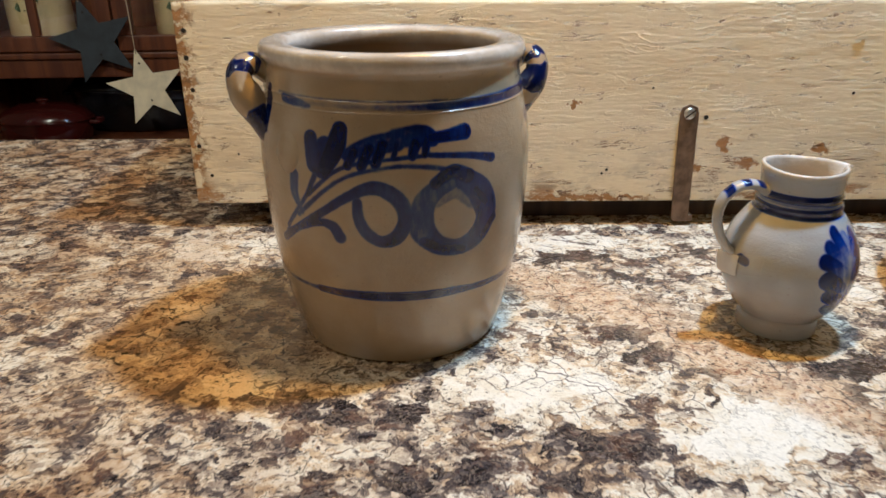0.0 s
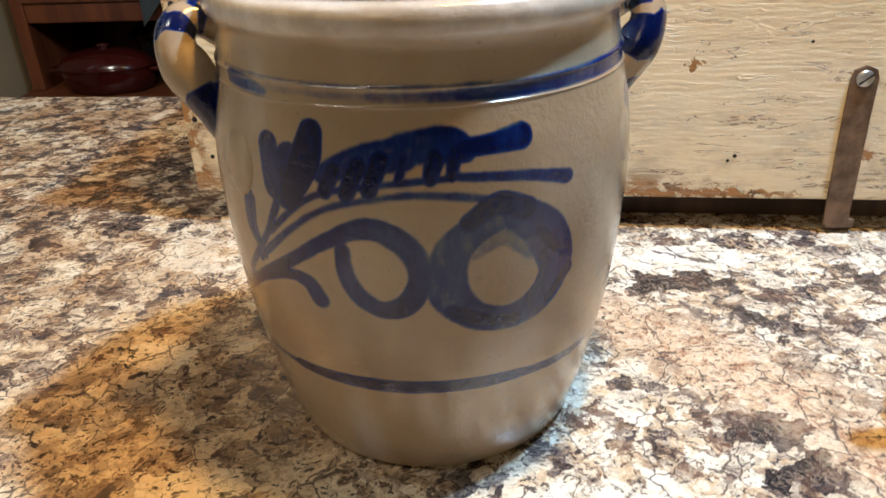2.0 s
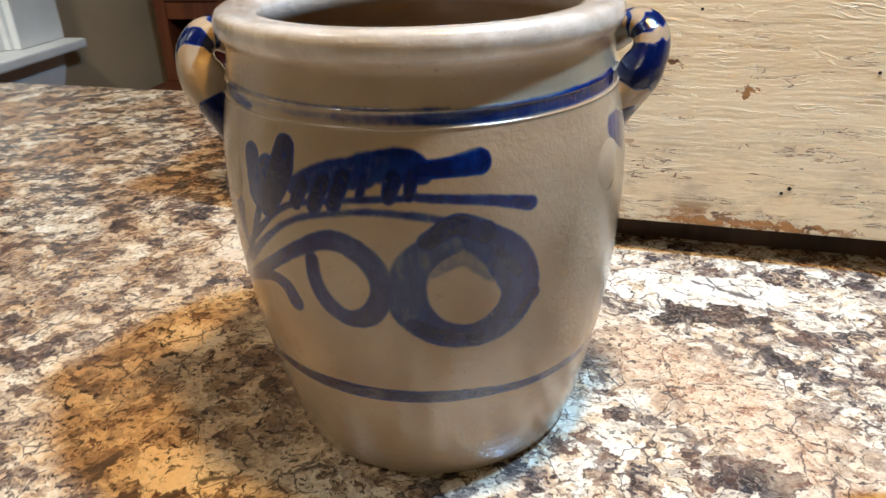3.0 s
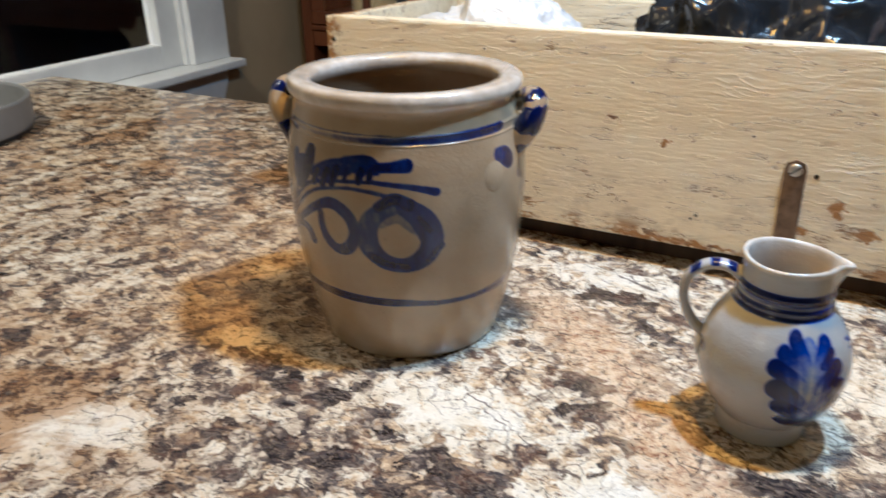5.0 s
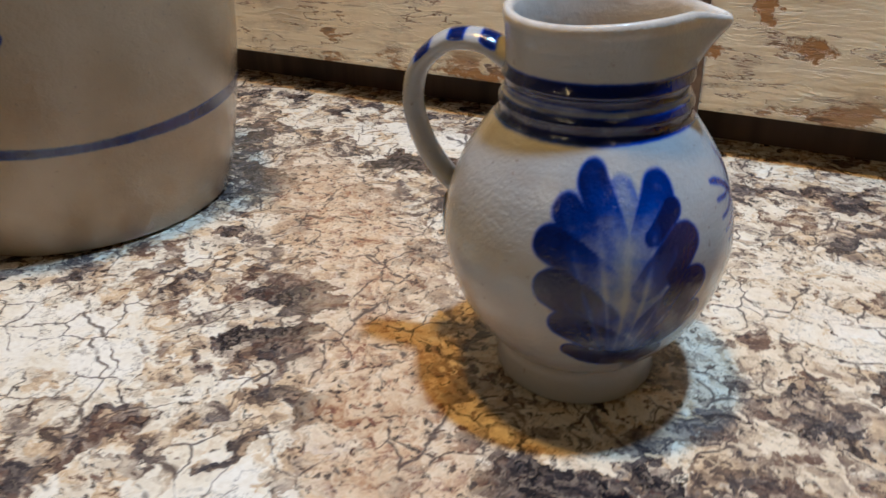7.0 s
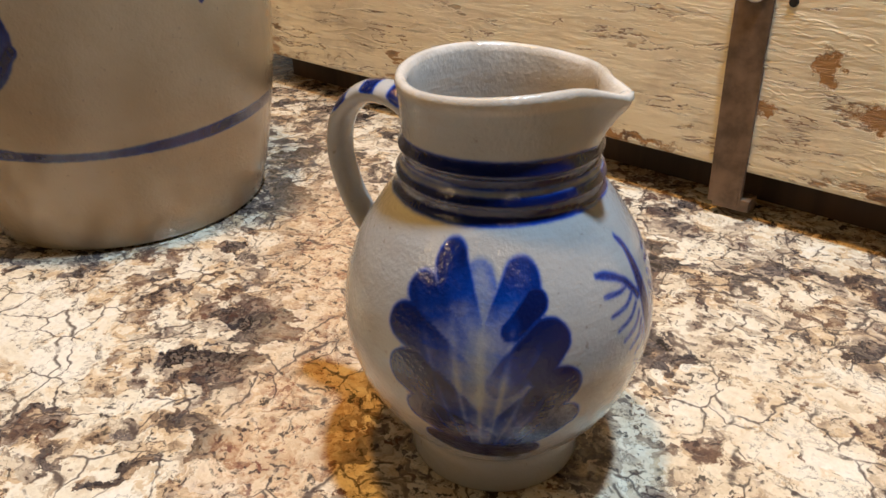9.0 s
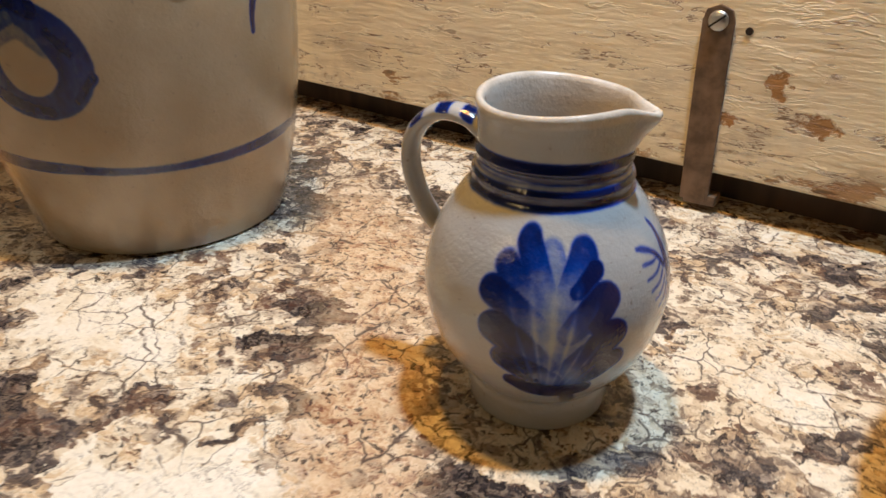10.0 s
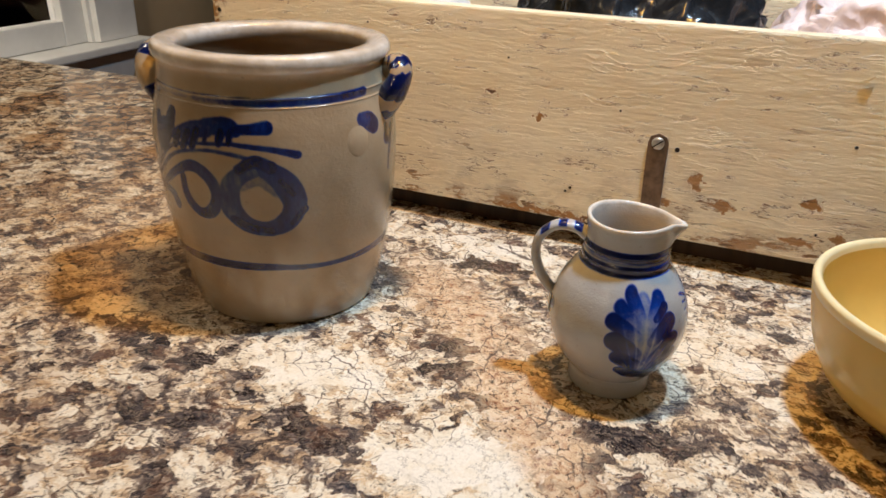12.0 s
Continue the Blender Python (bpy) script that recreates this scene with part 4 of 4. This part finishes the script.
# ---- the yellow bowl ----
def yellow_bowl():
    ob = thing("mixing_bowl", (0.479, 0.012, 0.0), label="yellow glazed stoneware mixing bowl with a pale rim on granite", category="bowl")
    foot = [(0.0005, 0.004), (0.046, 0.004), (0.048, 0.0), (0.0540, 0.0)]
    wall = [(0.0555, 0.004), (0.0640, 0.009), (0.0765, 0.018), (0.0880, 0.032), (0.0955, 0.050), (0.1000, 0.068), (0.1030, 0.084)]
    v, f = lathe(foot + [tuple(p) for p in curve_of(wall, 6)], [2 * math.pi * j / 160 for j in range(160)])
    # hand-dipped: a little uneven, with shallow ripples low on the wall
    a = np.arctan2(v[:, 1], v[:, 0])
    low = np.clip((v[:, 2] - 0.01) / 0.02, 0, 1) * np.clip((0.075 - v[:, 2]) / 0.03, 0, 1)
    v[:, :2] *= (1 + low * (0.0030 * np.sin(46 * a + v[:, 2] * 90) * np.sin(17 * a) + 0.0022 * np.sin(v[:, 2] * 620 + 5 * a)))[:, None]
    child("body", mesh_from("body", v, f, YELLOW), ob)
    turned("rim", [tuple(p) for p in curve_of([(0.1030, 0.0840), (0.1036, 0.0870), (0.1036, 0.0898), (0.1022, 0.0916), (0.1000, 0.0917), (0.0980, 0.0900), (0.0968, 0.0860)], 5)], PALE_RIM, ob, 160, "pale cream-yellow rounded rim")
    turned("inside", [tuple(p) for p in curve_of([(0.0968, 0.0860), (0.0950, 0.072), (0.0895, 0.048), (0.0780, 0.028), (0.058, 0.016), (0.030, 0.012), (0.0005, 0.0115)], 6)], YELLOW, ob, 160)
    turned("chip", [(0.0005, 0.0008), (0.0022, 0.0005), (0.0027, 0.0)], HOLE, ob, 12, "dark flaw in the glaze", m=pose(0.0985 * math.cos(radians(-116)), 0.0985 * math.sin(radians(-116)), 0.062, 90, 0, -26) @ Matrix.Diagonal((0.8, 1.6, 1, 1)))
    return ob


yellow_bowl()

# ---- the painted wooden crate: local x along its front, y back, z up from the lower edge ----
CRATE = pose(0.261, 0.1954, 0.0263, 0, 0, -4.06)


def crate():
    ob = thing("wooden_crate", label="long old wooden crate with chipped cream paint on granite", category="crate")
    ob.matrix_basis = CRATE
    left, right, deep, high = -0.492, 0.62, 0.300, 0.1949
    part("front_board", box(left, right, 0.0, 0.019, 0.0, high), PAINT, ob, "cream painted front board, chipped to brown wood", bevel=0.0022)
    part("back_board", box(left, right, deep - 0.019, deep, 0.0, high), PAINT, ob, bevel=0.0022)
    part("end_board", box(left + 0.001, left + 0.020, 0.0195, deep - 0.0195, 0.0, high - 0.001), PAINT, ob, bevel=0.002)
    part("end_board", box(right - 0.020, right - 0.001, 0.0195, deep - 0.0195, 0.0, high - 0.001), PAINT, ob, bevel=0.002)
    part("bottom_board", box(left + 0.021, right - 0.021, 0.0195, deep - 0.0195, 0.001, 0.013), DARK_WOOD, ob)
    for x in (left + 0.085, 0.045, right - 0.15):
        part("runner", box(x, x + 0.045, 0.048, deep - 0.02, -0.0261, -0.0004), DARK_WOOD, ob, "dark wooden runner", bevel=0.0015)
    # added dark strip that stands in for the shade in the gap below
    part("gap_shade_strip", box(left + 0.084, right - 0.104, 0.030, 0.047, -0.0259, -0.0004), DARK_WOOD, ob)
    # steel strap with its screw
    strap = part("strap", prism([(-0.0085, -0.019), (0.0075, -0.0195), (0.0088, 0.06), (0.0092, 0.0905), (0.0072, 0.0965), (0.0, 0.0995), (-0.0072, 0.0965), (-0.0090, 0.0905), (-0.0092, 0.06)], 0.0022),
                 STEEL, ob, "aged steel strap", m=pose(0.0, -0.0024, 0, 0, -1.5, 0), bevel=0.0005)
    part("flange", box(0.0076, 0.0090, 0.0, 0.0030, -0.018, 0.055), STEEL, strap, bevel=0.0004)
    foot = part("foot", box(-0.0060, 0.0135, 0.0005, 0.012, -0.0215, -0.0150), STEEL, strap, bevel=0.0004)
    head = bmesh.new()
    bmesh.ops.create_uvsphere(head, u_segments=24, v_segments=12, radius=1, matrix=Matrix.LocRotScale((0, 0, 0.0905), None, (0.0058, 0.0026, 0.0058)))
    screw = part("screw", head, BRIGHT_STEEL, strap, "worn slotted screw", smooth=True)
    part("slot", box(-0.0056, 0.0056, -0.00275, -0.0020, -0.0006, 0.0006), HOLE, screw, m=pose(0, 0, 0.0905, 0, -38, 0))
    flake = [(0.143, -0.0008, 0.1615), (0.146, -0.0022, 0.1640), (0.1495, -0.0030, 0.1652), (0.1525, -0.0026, 0.1680), (0.1550, -0.0008, 0.1668), (0.1495, -0.0008, 0.1632)]
    child("paint_flake", mesh_from("paint_flake", flake, [(0, 1, 5), (1, 2, 5), (2, 3, 5), (3, 4, 5)], PAINT, False), ob, "curling flake of cream paint")
    for x, z, r in ((0.0148, 0.0862, 0.0024), (-0.0785, 0.0338, 0.0016), (-0.083, 0.0300, 0.0013), (0.1545, 0.1092, 0.0016), (-0.483, 0.17, 0.0025), (-0.484, 0.145, 0.0026), (-0.482, 0.115, 0.0022), (-0.483, 0.06, 0.0022),
                    (-0.474, 0.03, 0.0018), (-0.30, 0.172, 0.0012), (0.142, 0.028, 0.0013), (-0.04, 0.115, 0.0012), (-0.15, 0.152, 0.0011), (-0.445, 0.052, 0.0012)):
        hole = bmesh.new()
        bmesh.ops.create_cone(hole, cap_ends=True, segments=14, radius1=r, radius2=r * 0.8, depth=0.0010, matrix=Matrix.LocRotScale((x, -0.0003, z), Euler((radians(90), 0, 0)), None))
        part("nail_hole", hole, HOLE, ob)
    return ob


crate()


def plastic_bag(name, at, size, material, seed, label):
    """A crumpled bag: a closed skin with folds that run up to its gathered top."""
    bm = bmesh.new()
    bmesh.ops.create_icosphere(bm, subdivisions=6, radius=1)
    for v in bm.verts:
        n = v.co.normalized()
        lean = Vector((n.x + 0.55 * n.z, n.y, n.z * 0.30))
        fold = 1 - abs(noise.noise(lean * 2.6 + Vector((seed, 0, 0)))) * 2.4
        ridge = 1 - abs(noise.noise(Vector((n.x - 0.4 * n.z, n.y, n.z * 0.5)) * 6.0 + Vector((0, seed, 0)))) * 2.2
        crease = 1 - abs(noise.noise(n * 13.0 + Vector((0, 0, seed)))) * 2
        v.co = n * (0.84 + 0.15 * noise.noise(n * 1.3 + Vector((seed, seed, 0))) + 0.11 * fold + 0.055 * ridge + 0.018 * crease)
        v.co.z = max(v.co.z, -0.9)
    ob = tagged(part(name, bm, material, smooth=True), label, "plastic bag", "bags in the crate")
    ob.matrix_basis = CRATE @ Matrix.LocRotScale(at, None, size)
    return ob


plastic_bag("plastic_bag", (-0.36, 0.145, 0.108), (0.125, 0.10, 0.105), WHITE_BAG, 1.0, "crumpled white plastic bag lying in the crate")
plastic_bag("plastic_bag", (-0.058, 0.155, 0.140), (0.138, 0.115, 0.140), BLACK_BAG, 4.0, "crumpled shiny black plastic bag in the crate")
plastic_bag("plastic_bag", (0.200, 0.150, 0.120), (0.150, 0.115, 0.120), PINK_BAG, 9.0, "crumpled pale pink plastic bag with red print in the crate")


# ---- grey tray on the counter ----
def tray():
    ob = thing("round_tray", (-1.02, 0.215, 0.0), label="shallow round grey enamel tray on the granite counter", category="tray")
    turned("wall", [tuple(p) for p in curve_of([(0.176, 0.008), (0.181, 0.012), (0.182, 0.050), (0.1825, 0.054), (0.180, 0.057), (0.1765, 0.055), (0.1755, 0.050), (0.174, 0.014), (0.170, 0.011)], 4)], GREY_METAL, ob, 96)
    turned("floor", [(0.1715, 0.0112), (0.10, 0.0105), (0.0005, 0.0105)], GREY_METAL, ob, 96)
    turned("foot_ring", [(0.1775, 0.0078), (0.1785, 0.004), (0.176, 0.0), (0.165, 0.0), (0.164, 0.0095)], BLACK_RIM, ob, 96, "black rubber foot ring")
    return ob


tray()


# ---- the hutch across the room ----
def hutch():
    ob = thing("hutch", (-1.20, 1.60, -0.92), label="reddish-brown wooden hutch with glazed doors against the wall", category="hutch")
    part("base", box(0.0, 1.30, -0.10, 0.375, 0.0, 0.655), HUTCH, ob, bevel=0.004)
    part("shelf_top", box(-0.01, 1.31, -0.12, 0.375, 0.6555, 0.680), HUTCH, ob, bevel=0.005)
    part("side", box(0.0, 0.035, 0.0, 0.375, 0.681, 1.75), HUTCH, ob, bevel=0.002)
    part("side", box(1.265, 1.30, 0.0, 0.375, 0.681, 1.75), HUTCH, ob, bevel=0.002)
    part("back", box(0.036, 1.264, 0.355, 0.374, 0.681, 1.75), HUTCH, ob)
    part("top", box(-0.015, 1.315, -0.015, 0.376, 1.751, 1.78), HUTCH, ob, bevel=0.005)
    part("bottom_shelf", box(0.036, 1.264, 0.022, 0.354, 0.935, 0.955), HUTCH, ob)
    part("rail", box(0.036, 1.264, 0.001, 0.021, 0.855, 0.905), HUTCH, ob, bevel=0.004)
    part("moulding", box(0.036, 1.264, -0.008, 0.0215, 0.9055, 0.9215), HUTCH, ob, bevel=0.004)
    for x0 in (0.040, 0.450, 0.860):
        door = part("door", box(x0, x0 + 0.402, -0.004, 0.018, 0.925, 0.965), HUTCH, ob, bevel=0.003)
        part("stile", box(x0, x0 + 0.045, -0.004, 0.018, 0.9655, 1.70), HUTCH, door, bevel=0.003)
        part("stile", box(x0 + 0.357, x0 + 0.402, -0.004, 0.018, 0.9655, 1.70), HUTCH, door, bevel=0.003)
        part("muntin", box(x0 + 0.190, x0 + 0.212, -0.002, 0.016, 0.9655, 1.70), HUTCH, door, bevel=0.002)
        glass = part("pane", box(x0 + 0.046, x0 + 0.356, 0.006, 0.009, 0.9655, 1.70), GLASS, door)
        glass.visible_shadow = False
    return ob


hutch()


def canister(x, y, z, r, h, label):
    ob = thing("canister", (x, y, z), label=label, category="canister", group="canisters in the hutch")
    turned("body", [(0.0005, 0.0), (r * 0.93, 0.0), (r, 0.004), (r, h - 0.012), (r * 1.05, h - 0.009), (r * 1.05, h - 0.001), (r, h), (r * 0.93, h - 0.002), (r * 0.92, h - 0.03), (0.0005, h - 0.035)], CREAM_GLAZE, ob, 48)
    leaf = [(-0.034, 0.0), (-0.022, 0.016), (0.0, 0.022), (0.024, 0.026), (0.036, 0.030), (0.034, 0.014), (0.022, 0.002), (0.0, -0.006), (-0.02, -0.008)]
    verts, faces = [], []
    for dx, dz in leaf:
        g = dx / r
        verts.append((r * 1.004 * math.sin(g), -r * 1.004 * math.cos(g), h * 0.55 + dz))
    child("painted_leaf", mesh_from("painted_leaf", verts, [tuple(range(len(verts)))], LEAF_GREEN), ob, "dark green painted leaf")
    return ob


canister(-1.005, 1.76, 0.0355, 0.085, 0.135, "cream canister with a painted green leaf in the hutch")
canister(-0.60, 1.76, 0.0355, 0.085, 0.135, "cream canister with a painted leaf in the hutch")

# pots on the hutch's lower top
def lidded_pot(x, y, r, h, material, label, squash=1.0):
    ob = thing("cooking_pot", (x, y, -0.2399), label=label, category="pot", group="pots on the hutch")
    ob.matrix_basis = pose(x, y, -0.2399) @ Matrix.Diagonal((1, squash, 1, 1))
    turned("body", [(0.0005, 0.0), (r * 0.80, 0.0), (r * 0.93, 0.012), (r, h * 0.45), (r, h * 0.55), (r * 1.04, h * 0.57), (r * 1.04, h * 0.60), (r * 0.97, h * 0.605)], material, ob, 64)
    turned("lid", [(r * 1.0, h * 0.606), (r * 0.99, h * 0.64), (r * 0.86, h * 0.78), (r * 0.55, h * 0.90), (r * 0.2, h * 0.94), (0.0005, h * 0.945)], material, ob, 64)
    turned("knob", [(0.012, h * 0.942), (0.010, h * 0.97), (0.018, h * 1.0), (0.014, h * 1.05), (0.0005, h * 1.06)], material, ob, 24)
    for side in (-1, 1):
        tube("handle", [(side * r * 0.98, -0.03, h * 0.5), (side * (r + 0.022), -0.024, h * 0.5), (side * (r + 0.022), 0.024, h * 0.5), (side * r * 0.98, 0.03, h * 0.5)], [0.006] * 4, material, ob, 10, 5, side=(0, 0, 1))
    return ob


lidded_pot(-0.98, 1.60, 0.125, 0.115, RED_ENAMEL, "dark red enamel lidded pot on the hutch", 0.7)
lidded_pot(-0.76, 1.79, 0.21, 0.205, BLACK_ENAMEL, "large black enamel roaster on the hutch", 0.6)


def star(name, x, y, z, r, turn, material, label, cord):
    """A flat tin star, hung on a cord."""
    ob = thing(name, (x, y, z), label=label, category="star ornament", group="hanging stars")
    pts = []
    for k in range(10):
        g = radians(90 + turn + 36 * k)
        q = r if k % 2 == 0 else r * 0.42
        pts.append((q * math.cos(g), q * math.sin(g)))
    part("star_plate", prism(pts, 0.003), material, ob, bevel=0.0007)
    top = (r * 0.86 * math.cos(radians(90 + turn)), -0.001, r * 0.86 * math.sin(radians(90 + turn)))
    tube("cord", [top, (top[0] - 0.004, 0.0, top[2] + cord * 0.5), (top[0] - 0.012, 0.002, top[2] + cord)], [0.0014] * 3, STRING, ob, 8, 4, label="jute cord")
    for fx, fz in ((0.0, 0.62), (0.02, -0.30)):
        hole = bmesh.new()
        bmesh.ops.create_cone(hole, cap_ends=True, segments=12, radius1=0.0028, radius2=0.0028, depth=0.001, matrix=Matrix.LocRotScale((r * fx - r * fz * math.sin(radians(turn)), -0.0004, r * fz), Euler((radians(90), 0, 0)), None))
        part("hole", hole, HOLE, ob)
    return ob


star("star_ornament", -0.80, 1.570, 0.035, 0.118, 14, STAR_DARK, "dark slate painted tin star hanging on the hutch", 0.30)
star("star_ornament", -0.680, 1.560, -0.090, 0.108, 10, STAR_CREAM, "cream painted tin star hanging from a cord", 0.34)
